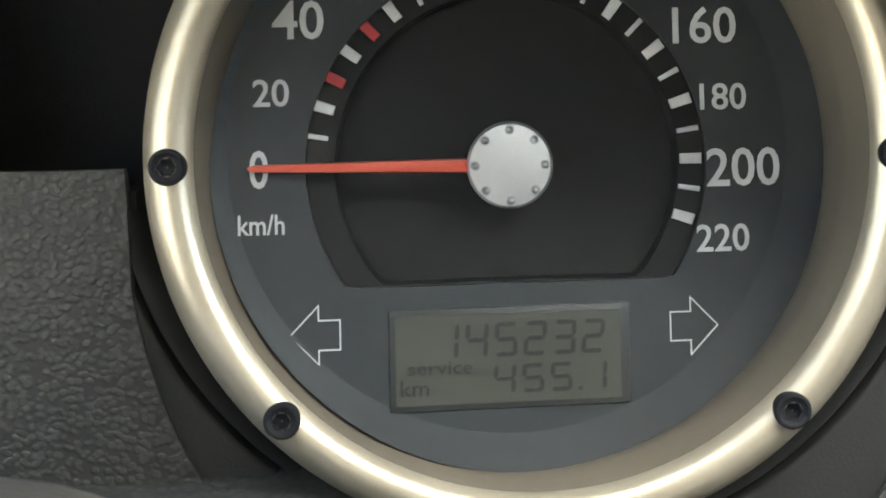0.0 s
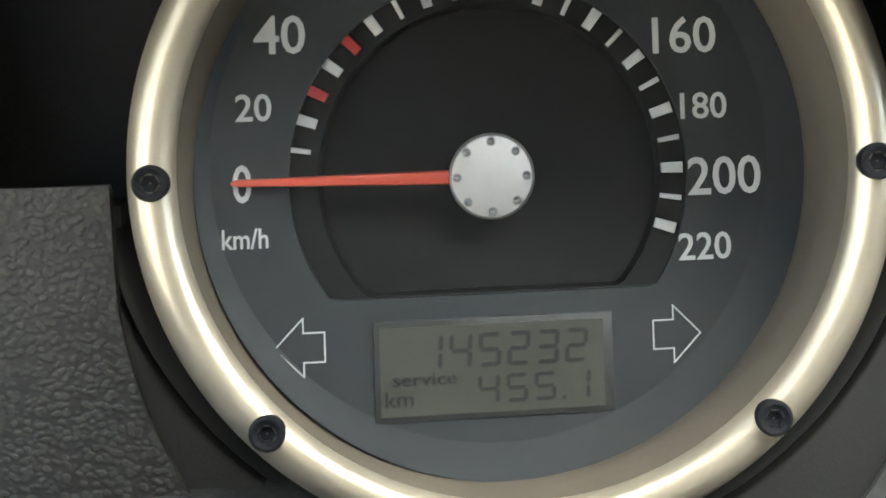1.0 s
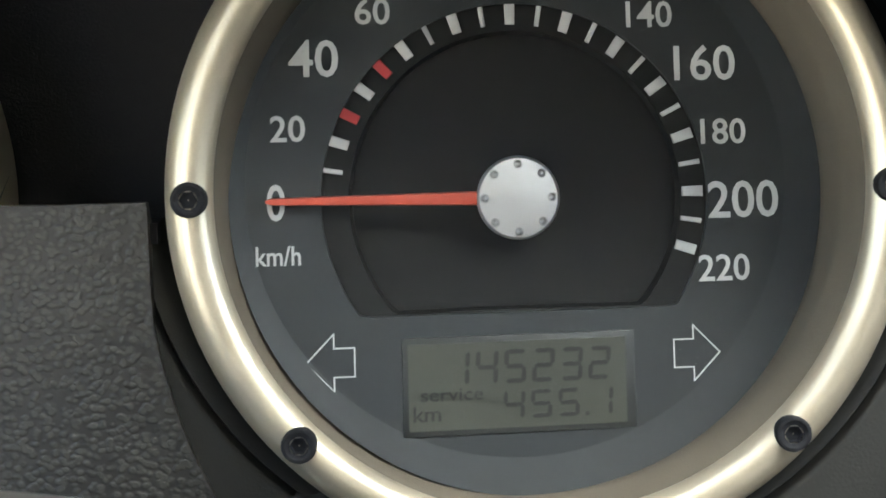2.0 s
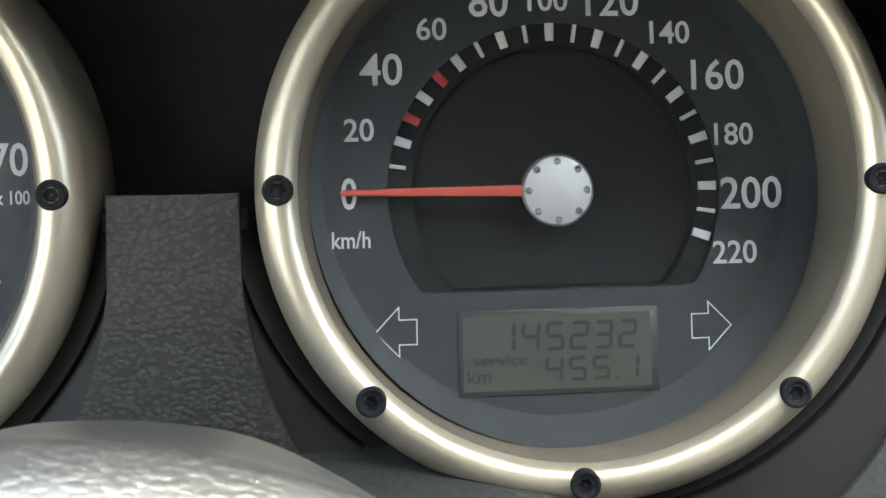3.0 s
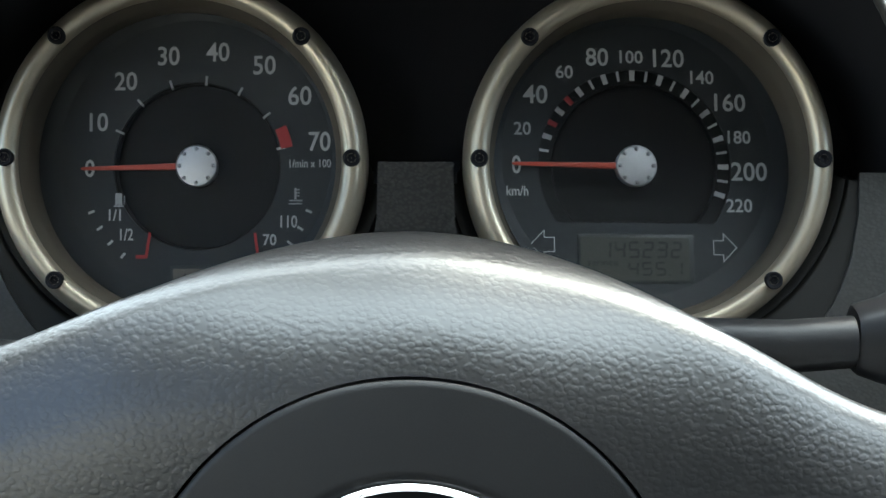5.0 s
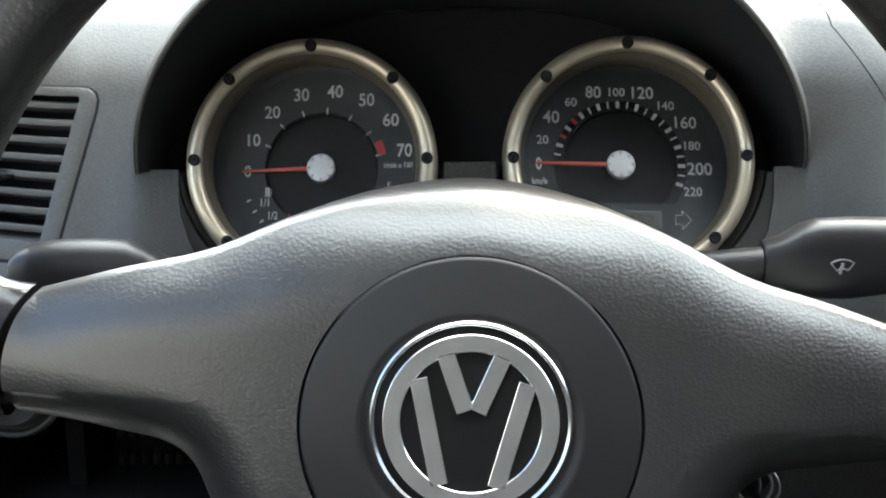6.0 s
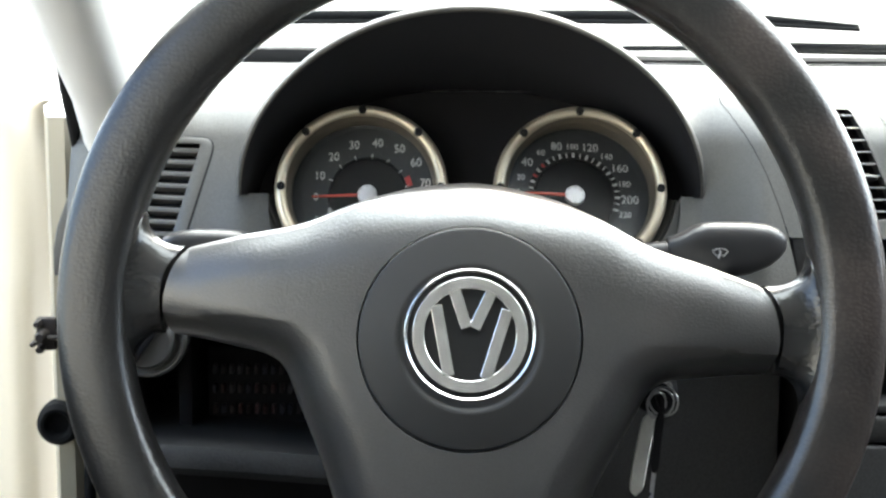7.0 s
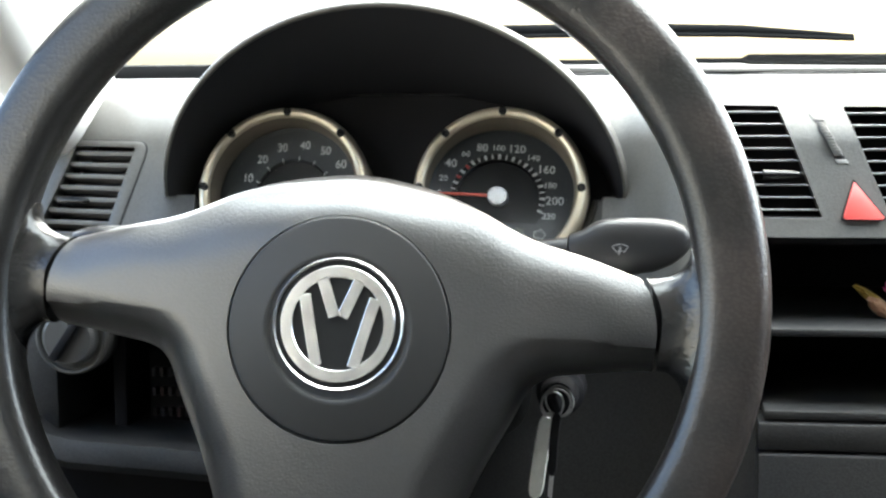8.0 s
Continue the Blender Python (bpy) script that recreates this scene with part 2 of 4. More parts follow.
def tube(bm, path, radius, seg=12, cap=True):
    """A round bar along path; radius is one number or one per point."""
    pts = [Vector(p) for p in path]
    rr = radius if isinstance(radius, (list, tuple)) else [radius] * len(pts)
    rows = []
    ref = Vector((0, 0, 1))
    for i, p in enumerate(pts):
        d = (pts[min(i + 1, len(pts) - 1)] - pts[max(i - 1, 0)]).normalized()
        a = d.cross(ref)
        if a.length < 0.1:
            a = d.cross(Vector((1, 0, 0)))
        a.normalize()
        b = d.cross(a)
        ref = -b
        rows.append([tuple(p + (a * math.cos(2 * math.pi * k / seg) + b * math.sin(2 * math.pi * k / seg)) * rr[i]) for k in range(seg)])
    grid(bm, rows, closed=True, cap=cap)


def smooth_line(pts, n=8):
    """Catmull-Rom points through pts."""
    q = [Vector(p) for p in pts]
    q = [2 * q[0] - q[1], *q, 2 * q[-1] - q[-2]]
    out = []
    for i in range(1, len(q) - 2):
        for k in range(n):
            t = k / n
            a, b, c, d = q[i - 1:i + 3]
            out.append(0.5 * ((2 * b) + (c - a) * t + (2 * a - 5 * b + 4 * c - d) * t * t + (3 * b - a - 3 * c + d) * t ** 3))
    out.append(q[-2])
    return out


def lerp(pts, x):
    """Value at x of a line through (x, value) points, eased."""
    if x <= pts[0][0]:
        return pts[0][1]
    for (a, va), (b, vb) in zip(pts, pts[1:]):
        if x <= b:
            t = (x - a) / (b - a)
            return va + (vb - va) * t * t * (3 - 2 * t)
    return pts[-1][1]


def lettering(name, words, cx, cz, w, h, y, mat, parent, label=""):
    """Flat lettering of the built-in font, fitted to a box of w x h about (cx, cz)."""
    cu = bpy.data.curves.new(name, "FONT")
    cu.body, cu.extrude, cu.resolution_u, cu.offset = words, 0.01, 3, 0.012
    tmp = new(name, cu)
    bpy.context.view_layer.update()
    me = bpy.data.meshes.new_from_object(tmp.evaluated_get(bpy.context.evaluated_depsgraph_get()))
    bpy.data.objects.remove(tmp)
    bpy.data.curves.remove(cu)
    co = np.empty(len(me.vertices) * 3)
    me.vertices.foreach_get("co", co)
    co = co.reshape(-1, 3)
    lo, hi = co.min(0), co.max(0)
    out = np.empty_like(co)
    out[:, 0] = cx + ((co[:, 0] - lo[0]) / (hi[0] - lo[0]) - 0.5) * w
    out[:, 2] = cz + ((co[:, 1] - lo[1]) / (hi[1] - lo[1]) - 0.5) * h
    out[:, 1] = y - np.where(co[:, 2] > 0, 0.00008, 0.0)
    me.vertices.foreach_set("co", out.ravel())
    me.materials.clear()
    me.materials.append(mat)
    ob = new(name, me)
    ob.parent = parent
    if label:
        tagged(ob, label)
    return ob


SEG7 = {"0": "abcdef", "1": "bc", "2": "abged", "3": "abgcd", "4": "fgbc", "5": "afgcd", "7": "abc"}


def segment_digit(ch, x, z, w, h, t, y, parent, lean=0.06):
    """One seven-segment figure, lower left corner at (x, z)."""
    bm = bmesh.new()
    g = t * 0.12

    def bar(x0, z0, x1, z1):
        if x1 - x0 > z1 - z0:
            m = (z0 + z1) / 2
            poly = [(x0, m), (x0 + t / 2, z1), (x1 - t / 2, z1), (x1, m), (x1 - t / 2, z0), (x0 + t / 2, z0)]
        else:
            m = (x0 + x1) / 2
            poly = [(m, z0), (x0, z0 + t / 2), (x0, z1 - t / 2), (m, z1), (x1, z1 - t / 2), (x1, z0 + t / 2)]
        prism(bm, [(px + lean * (pz - z), pz) for px, pz in poly], y - 0.00008, y)
    xr, zt, zm = x + w, z + h, z + h / 2
    where = {"a": (x + g + t * .3, zt - t, xr - g - t * .3, zt), "d": (x + g + t * .3, z, xr - g - t * .3, z + t), "g": (x + g + t * .3, zm - t / 2, xr - g - t * .3, zm + t / 2),
             "f": (x, zm + g, x + t, zt - g), "b": (xr - t, zm + g, xr, zt - g), "e": (x, z + g, x + t, zm - g), "c": (xr - t, z + g, xr, zm - g)}
    for s in SEG7[ch]:
        bar(*where[s])
    return part("digit", bm, M_LCDSEG, parent, smooth=False)


TILT = 23
CL = pose(0, 0, 0, -TILT)
WH = pose(-0.001, -0.1275, -0.0515, -12) @ pose(0, 0, 0, 0, 3.5)

# ---- dashboard body ----
HOOD_A, HOOD_Z0, HOOD_H = 0.1242, -0.003, 0.0995


def face_y(u, z):
    """Depth of the dashboard's front at the width u and height z."""
    b = lerp([(-0.235, 0.06), (-0.2, 0.026), (-0.145, 0.012), (-0.12, 0.007), (-0.03, 0.0045), (0.0, 0.0035), (0.03, 0.0045), (0.12, 0.004), (0.155, -0.022), (0.2, -0.025), (0.32, -0.02), (0.7, 0.02)], u)
    return b + 0.43 * z + 30.0 * max(0.0, z - 0.024) ** 2


def seam(z):
    """Width at which the driver's panel meets the centre panel."""
    t = min(1.0, max(0.0, (z + 0.11) / 0.16))
    return 0.1738 - 0.0085 * t - 0.0335 * t ** 3.2


def column_u(u, z):
    """Bends the columns beside the seam so that both panels follow it."""
    if 0.1195 < u < 0.1540:
        return 0.1195 + (u - 0.1195) / 0.034 * (seam(z) - 0.0002 - 0.1195)
    if 0.1540 <= u < 0.17:
        return u + (seam(z) + 0.0002 - 0.1548) * max(0.0, 1 - (u - 0.1548) / 0.0152)
    return u


VENTS = {"side": [(-0.186, 0.021), (-0.147, 0.021), (-0.162, -0.031), (-0.206, -0.031)],
         "centre": [(0.164, 0.0435), (0.2005, 0.043), (0.2215, -0.0113), (0.181, -0.0113)],
         "far": [(0.233, 0.0425), (0.274, 0.042), (0.296, -0.0113), (0.2545, -0.0113)]}


def in_quad(poly, u, z, grow=0.0):
    cu, cz = sum(p[0] for p in poly) / 4, sum(p[1] for p in poly) / 4
    inside = True
    for (x0, z0), (x1, z1) in zip(poly, poly[1:] + poly[:1]):
        d = ((x1 - x0) * (z - z0) - (z1 - z0) * (u - x0)) / math.hypot(x1 - x0, z1 - z0)
        inside &= d < grow
    return inside


def cut_top(u):
    """Upper edge of the panel below the visor: a straight line with round cut-outs for the two dials."""
    top = -0.0018 if abs(u) < 0.06 else -0.0045
    for c, outer in ((-0.0585, 0.0500), (0.0585, 0.0535)):
        r = lerp([(0.0105, 0.0489), (0.020, 0.0503), (0.060, 0.0500), (0.090, outer)], abs(u))
        if abs(u - c) < r:
            top = min(top, -0.0115 - math.sqrt(r ** 2 - (u - c) ** 2))
    return top


TOP_RISE = 0.0075


def panel(name, us, zbot, parent, label, mat, hood=False, back=0.20, bridge=False):
    bm = bmesh.new()
    zface = [zbot + (0.0445 - zbot) * k / 44 for k in range(45)]
    rows, us = [], list(us)
    for u in us:
        r = []
        if hood and abs(u) < 0.1195:
            zt = cut_top(u) * math.cos(radians(TILT))
            for zk in zface:
                z = min(zk, zt)
                r.append((u, face_y(u, z), z))
            y1 = face_y(u, zt)
            r += [(u, y1 + 0.0004 + 0.0016 * k / 20, zt - 0.0002 - 0.003 * (k / 20) ** 3) for k in range(1, 21)]
        else:
            r = [(column_u(u, z), face_y(column_u(u, z), z), z) for z in zface]
            u1, y0 = r[-1][0], r[-1][1]
            a0 = math.atan2(1, 0.43 + 60.0 * 0.0205)
            rad = 0.031
            cy, cz = y0 + rad * math.sin(a0), 0.0445 - rad * math.cos(a0)
            for k in range(1, 9):
                a = math.pi - (math.pi / 2 - a0) - (a0 - 0.02) * k / 8
                r.append((u1, cy + rad * math.cos(a), cz + rad * math.sin(a)))
            y1, z1 = r[-1][1], r[-1][2]
            for k in range(1, 13):
                t = k / 12
                r.append((u1, y1 + (back - y1) * t, z1 + TOP_RISE * t + 0.003 * math.sin(math.pi * t)))
        rows.append(r)

    def keep(i, j):
        if bridge:
            uu, zz = us[i], rows[i][j][2]
            return (j >= 44 and rows[i][j][1] > 0.045) or (j < 54 and (uu / HOOD_A) ** 2 + ((zz - HOOD_Z0) / HOOD_H) ** 2 > 0.955)
        u = (rows[i][j][0] + rows[i + 1][j][0]) / 2
        z = sum(rows[a][b][2] for a in (i, i + 1) for b in (j, j + 1)) / 4
        if hood and (abs(us[i]) < 0.1195) != (abs(us[i + 1]) < 0.1195):
            return j < 44 and z < -0.0042
        if hood and abs(u) < 0.1195 and j < 44 and all(rows[a][j][2] == rows[a][j + 1][2] for a in (i, i + 1)):
            return False
        if j < 44 and any(in_quad(v, u, z, 0.0012) for v in VENTS.values()):
            return False
        if hood and abs(u) >= 0.1195 and j < 46 and z > -0.004:
            return (u / HOOD_A) ** 2 + ((z - HOOD_Z0) / HOOD_H) ** 2 > 0.985
        return True
    grid(bm, rows, keep=keep)
    ob = part(name, bm, mat, parent, label)
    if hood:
        # The middle between the dials takes the shaded copy of the plastic.
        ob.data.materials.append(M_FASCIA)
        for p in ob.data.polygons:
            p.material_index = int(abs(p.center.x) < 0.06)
    return ob


dash = thing("dashboard", pose(0, 0, 0), "grey grained plastic car dashboard below the windscreen", "dashboard", kind="structure")
us = [-0.228 + 0.0025 * k for k in range(43)] + [-0.1198, -0.1192] + [-0.1175 + 0.0025 * k for k in range(95)] + [0.1192, 0.1198] + [0.122 + 0.0021 * k for k in range(16)]
us = sorted(us + [-0.0098, -0.0095, 0.0095, 0.0098, -0.1086, -0.1083, 0.1119, 0.1122] + [s * (0.0100 + 0.0006 * k) for s in (-1, 1) for k in range(12)])
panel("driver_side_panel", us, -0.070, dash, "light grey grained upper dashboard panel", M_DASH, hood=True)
panel("visor_bridge_panel", [-0.1198 + 0.2396 * k / 100 for k in range(101)], -0.004, dash, "", M_DASH, bridge=True)
panel("centre_stack_panel", [0.1548 + 0.0025 * k for k in range(70)] + [0.35 + 0.02 * k for k in range(35)], -0.0205, dash, "grey centre panel with air vents", M_DASH)

bm = bmesh.new()
prism(bm, [(-0.204, 0.022), (-0.2200, 0.014), (-0.2272, 0.002), (-0.2330, -0.012), (-0.2420, -0.034), (-0.2450, -0.048), (-0.2452, -0.064), (-0.204, -0.064)], 0.0775, 0.0850, bevel=0.003)
part("end_cap", bm, M_DASH, dash, "grey dashboard end panel beside the door")
bm = bmesh.new()
line = smooth_line([(0.060, 0.176, 0.0), (0.110, 0.176, 0.0), (0.150, 0.172, 0.0), (0.172, 0.158, 0.0), (0.182, 0.152, 0.0), (0.196, 0.156, 0.0), (0.220, 0.172, 0.0), (0.300, 0.174, 0.0), (0.60, 0.170, 0.0)], 8)
TOP_LINE = [(p.x, p.y, 0.0588 - (0.20 - p.y) * 0.044) for p in line]
tube(bm, TOP_LINE, 0.0007, 8)
part("top_groove", bm, M_LOWER, dash, "thin dark groove across the dashboard top")
# visor over the dials: lip, liner, outer skin, back wall
bm = bmesh.new()
N = 72


def arch(k, a, h, z0):
    """Point k of the visor's arch: half an ellipse with short upright ends."""
    if k < 0 or k > N:
        return (a if k < 0 else -a), z0 - 0.0009 * (-k if k < 0 else k - N)
    g = math.pi * k / N
    return a * math.cos(g), z0 + h * math.sin(g) ** 1.05


rows = []
for y_off, grow, lip in ((0.165, -0.006, 0.0), (0.06, 0.0, 0.0), (0.012, 0.0015, 0.0), (0.003, 0.0012, 0.0), (0.0, -0.0004, 0.0)):
    r = []
    for k in range(-2, N + 3):
        a = math.pi * min(N, max(0, k)) / N
        u, z = arch(k, HOOD_A + grow, HOOD_H + grow, HOOD_Z0)
        y = -0.34 * (z - HOOD_Z0) + y_off
        if y_off > 0.1:
            z = HOOD_Z0 + (0.055) * math.sin(a)
            y = 0.16
        elif y_off > 0.05:
            y = y_off * 0.6 - 0.2 * (z - HOOD_Z0)
        r.append((u, y, z))
    rows.append(r)
grid(bm, rows)
hood = part("visor", bm, M_DASH, dash, "arched instrument visor with worn lip and painted highlight")
bm = bmesh.new()
rows = []
for t in (-1, 0.0, 0.25, 0.5, 0.75, 1.0):
    r = []
    for k in range(-2, N + 3):
        a = math.pi * min(N, max(0, k)) / N
        if t < 0:
            fu, fz = arch(k, HOOD_A - 0.0004, HOOD_H - 0.0004, HOOD_Z0)
            r.append((fu, -0.34 * (fz - HOOD_Z0), fz))
            continue
        fu, fz = arch(k, HOOD_A - 0.0032, HOOD_H - 0.0032, HOOD_Z0)
        f = Vector((fu, -0.34 * (fz - HOOD_Z0) + 0.004, fz))
        bk = CL @ Vector((0.1165 * math.cos(a), 0.0268, 0.066 * math.sin(a) - 0.001 + min(0, (fz - HOOD_Z0) if not 0 <= k <= N else 0)))
        p = f.lerp(bk, t)
        r.append(tuple(p))
    rows.append(r)
grid(bm, rows)
part("visor_liner", bm, M_VISOR, hood, "matt black visor liner")
bm = bmesh.new()
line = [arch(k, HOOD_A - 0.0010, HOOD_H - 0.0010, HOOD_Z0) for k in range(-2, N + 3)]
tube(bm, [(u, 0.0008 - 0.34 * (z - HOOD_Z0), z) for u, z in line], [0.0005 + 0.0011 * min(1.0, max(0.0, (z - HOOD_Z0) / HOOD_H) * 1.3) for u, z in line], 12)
part("visor_lip", bm, M_LIPEDGE, hood, "worn rounded visor lip, paler to paint in its highlight")
bm = bmesh.new()
prism(bm, [(0.1185 * math.cos(math.pi * k / 40), -0.001 + 0.0675 * math.sin(math.pi * k / 40)) for k in range(41)] + [(-0.112, -0.075), (0.112, -0.075)], 0.0270, 0.0300)
bmesh.ops.transform(bm, matrix=CL, verts=bm.verts)
part("cluster_back_wall", bm, M_BLACK, dash)
bm = bmesh.new()
for x0, x1 in ((-0.0105, 0.0105),):
    box(bm, x0, x1, 0.0050, 0.0268, -0.0056, -0.0030, m=CL)
part("ledge", bm, M_BLACK, dash)



def collar_ring(cx, prof, bm):
    """Lower half of a ring round a dial, following the panel's front at the given setbacks."""
    turns = [math.pi * (1.0 + k / 72) for k in range(3, 70)]
    rows = []
    for r, back in prof:
        pts = []
        for a in turns:
            wide = r + (0.003 * max(0.0, math.copysign(math.cos(a), cx * math.cos(a))) - 0.008 * math.sin(a) if r > 0.055 else 0.0)
            pts.append((cx + wide * math.cos(a), wide * math.sin(a) * math.cos(radians(TILT))))
        rows.append([(u, face_y(u, z) + back, z) for u, z in pts])
    grid(bm, rows)


for cx in (-0.0585, 0.0585):
    bm = bmesh.new()
    collar_ring(cx, ((0.0517, 0.0050), (0.0517, 0.0020), (0.0519, 0.0016), (0.0524, 0.0014), (0.0578, 0.0014)), bm)
    collar = part("dial_collar", bm, M_COLLAR, dash, "smooth dark collar below the dial")
    bm = bmesh.new()
    collar_ring(cx, ((0.0466, 0.0200), (0.0470, 0.0120), (0.0478, 0.0070), (0.0490, 0.0040), (0.0502, 0.0024), (0.0509, 0.0020), (0.0512, 0.0024), (0.0512, 0.0050), (0.0517, 0.0052)), bm)
    part("collar_throat", bm, M_THROAT, dash, "darker ring between collar and bezel")

# ---- dials ----


def ring_points(c, r, n=120):
    return [(c[0] + r * math.cos(2 * math.pi * k / n), c[1] + r * math.sin(2 * math.pi * k / n)) for k in range(n)]


def gauge(name, cx, dial_c, recess, label):
    """A round instrument: bezel with eight socket screws, printed face, recess, lens. recess(angle) is the recess's reach from dial_c."""
    g = thing(name, CL @ Matrix.Translation((cx, 0, 0)), label, "gauge", group="dashboard gauges")
    bm = bmesh.new()
    prof = [(0.0462, 0.0265), (0.0466, 0.0085), (0.0464, 0.005)]
    for k in range(13):
        a = math.pi * (0.06 + 0.66 * k / 12)
        prof.append((0.0428 + 0.0037 * math.cos(a), 0.003 - 0.0062 * math.sin(a)))
    prof += [(0.0402, -0.0008), (0.0401, 0.0)]
    lathe(bm, prof, seg=128)
    part("bezel", bm, M_BEZEL, g, "champagne satin metal bezel")
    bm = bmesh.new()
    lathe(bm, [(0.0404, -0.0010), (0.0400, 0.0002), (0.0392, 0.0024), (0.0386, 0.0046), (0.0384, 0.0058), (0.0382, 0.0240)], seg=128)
    part("inner_wall", bm, M_WALL, g, "champagne wall inside the bezel, darkened for shade")
    bm = bmesh.new()
    lathe(bm, [(0.00220, 0.0016), (0.00220, -0.0002), (0.00205, -0.00042), (0.00175, -0.00045), (0.00150, -0.00025), (0.00115, -0.00022)], seg=24)
    lathe(bm, [(0.00115, -0.00022), (0.00100, -0.00022), (0.00092, 0.0003), (0.0001, 0.0003)], seg=6)
    first = part("screw", bm, M_BLACK, g, "black socket screw")
    for k in range(8):
        a = math.pi * k / 4
        s = first if k == 0 else new("screw", first.data)
        s.parent = g
        s.location = (0.0427 * math.cos(a), -0.0036, 0.0427 * math.sin(a))
        if k:
            tagged(s, "black socket screw")
    n = 144
    dx, dz = dial_c
    edge = [(dx + recess(2 * math.pi * k / n) * math.cos(2 * math.pi * k / n), dz + recess(2 * math.pi * k / n) * math.sin(2 * math.pi * k / n)) for k in range(n)]
    outer, inner = ring_points((0, 0), 0.0388, n), ring_points((dx * 0.75, 0.0012), 0.0352, n)
    bm = bmesh.new()
    grid(bm, [[(x, 0.0135, z) for x, z in inner], [(x, 0.0135, z) for x, z in edge], [(x, 0.0148, z) for x, z in edge]], closed=True)
    part("dial_face", bm, M_DIAL, g, "blue-grey printed dial face")
    bm = bmesh.new()
    grid(bm, [[(x, 0.0127, z) for x, z in outer], [(x, 0.0135, z) for x, z in inner]], closed=True)
    part("face_rim", bm, M_DIAL, g, "plain sloping rim round the dial face")
    bm = bmesh.new()
    circ = []
    for k in range(n):
        a = 2 * math.pi * k / n
        rr = min(0.0217, recess(a) - 0.0003)
        circ.append((dx + rr * math.cos(a), dz + rr * math.sin(a)))
    vs = grid(bm, [[(x, 0.0147, z) for x, z in edge], [(x, 0.0147, z) for x, z in circ], [(x * 0.985 + dx * 0.015, 0.0172, z * 0.985 + dz * 0.015) for x, z in circ]], closed=True)
    bm.faces.new(vs[-1])
    part("dial_recess", bm, M_DIALBLK, g, "black recessed dial centre")
    bm = bmesh.new()
    lathe(bm, [(0.0384, 0.0112), (0.025, 0.0102), (0.0125, 0.0098), (0.0004, 0.0097)], seg=64, caps=(False, True))
    lens = part("lens", bm, M_LENS, g, "clear plastic dial lens")
    lens.visible_shadow = False
    return g


def seat_plate(g, shift, across, upward):
    """Seats the printed plate of a gauge in its tube: set back by shift and leaning in both directions, with all that it carries."""
    for o in g.children_recursive:
        if o.name.split(".")[0] in ("bezel", "inner_wall", "screw"):
            continue
        for v in o.data.vertices:
            v.co.y += shift + across * v.co.x + upward * v.co.z


def tick(parent, c, ang, r0, r1, w, mat, y=0.0146):
    bm = bmesh.new()
    ca, sa = math.cos(ang), math.sin(ang)
    poly = [(c[0] + r * ca - s * w / 2 * sa, c[1] + r * sa + s * w / 2 * ca) for r, s in ((r0, -1), (r1, -1.12), (r1, 1.12), (r0, 1))]
    prism(bm, poly, y - 0.0005, y + 0.0003, bevel=0.00015)
    return part("tick", bm, mat, parent)


def needle(parent, c, ang, length, w0, w1, cap_r, y=0.0122):
    bm = bmesh.new()
    ca, sa = math.cos(ang), math.sin(ang)
    rows = []
    for r, w, h in ((0.0, w0, 0.0011), (length * 0.5, (w0 + w1) / 2, 0.001), (length - 0.0008, w1, 0.0008), (length, w1 * 0.5, 0.0004)):
        x, z = c[0] + r * ca, c[1] + r * sa
        rows.append([(x - s * w / 2 * sa, y + yy, z + s * w / 2 * ca) for s, yy in ((-1, h * .4), (-0.8, -h * .35), (0, -h * .5), (0.8, -h * .35), (1, h * .4))])
    grid(bm, rows, closed=True, cap=True)
    nd = part("needle", bm, M_NEEDLE, parent, "red needle resting at zero")
    bm = bmesh.new()
    lathe(bm, [(cap_r * .96, y + 0.004), (cap_r, y - 0.0001), (cap_r * 0.985, y - 0.0006), (cap_r * 0.93, y - 0.0009), (cap_r * .5, y - 0.00115), (0.0002, y - 0.0012)], c[0], c[1], 64, caps=(False, True))
    cap = part("needle_cap", bm, M_CAP, parent, "round satin silver needle cap")
    for k in range(8):
        a = math.pi * k / 4
        bm = bmesh.new()
        lathe(bm, [(0.00062, 0.0), (0.00058, -0.0002), (0.00046, -0.0002), (0.00042, -0.0003), (0.0002, -0.00055), (0.00003, -0.0006)], c[0] + cap_r * 0.805 * math.cos(a), c[1] + cap_r * 0.805 * math.sin(a), 14, caps=(False, True))
        rv = part("rivet", bm, M_RIVET, cap)
        rv.location = (0, y - 0.00092, 0)
    return nd


def outline_arrow(parent, tip, d):
    """Indicator arrow drawn as a thin outline; d is 1 to the right, -1 to the left."""
    x, z = tip
    pts = [(x, z), (x - d * 0.0035, z + 0.0036), (x - d * 0.0035, z + 0.0018), (x - d * 0.0061, z + 0.0018), (x - d * 0.0061, z - 0.0018), (x - d * 0.0035, z - 0.0018), (x - d * 0.0035, z - 0.0036)]
    bm = bmesh.new()
    cxm, t = x - d * 0.0029, 0.00018
    n = len(pts)
    for i in range(n):
        a, b = Vector(pts[i]), Vector(pts[(i + 1) % n])
        e = (b - a).normalized()
        nn = Vector((-e.y, e.x)) * t / 2
        a, b = a - e * t / 2, b + e * t / 2
        prism(bm, [tuple(a + nn), tuple(b + nn), tuple(b - nn), tuple(a - nn)], 0.01342 - i * 0.000004, 0.0135)
    return part("indicator_arrow", bm, M_WHITE, parent, "thin white outline arrow", smooth=False)


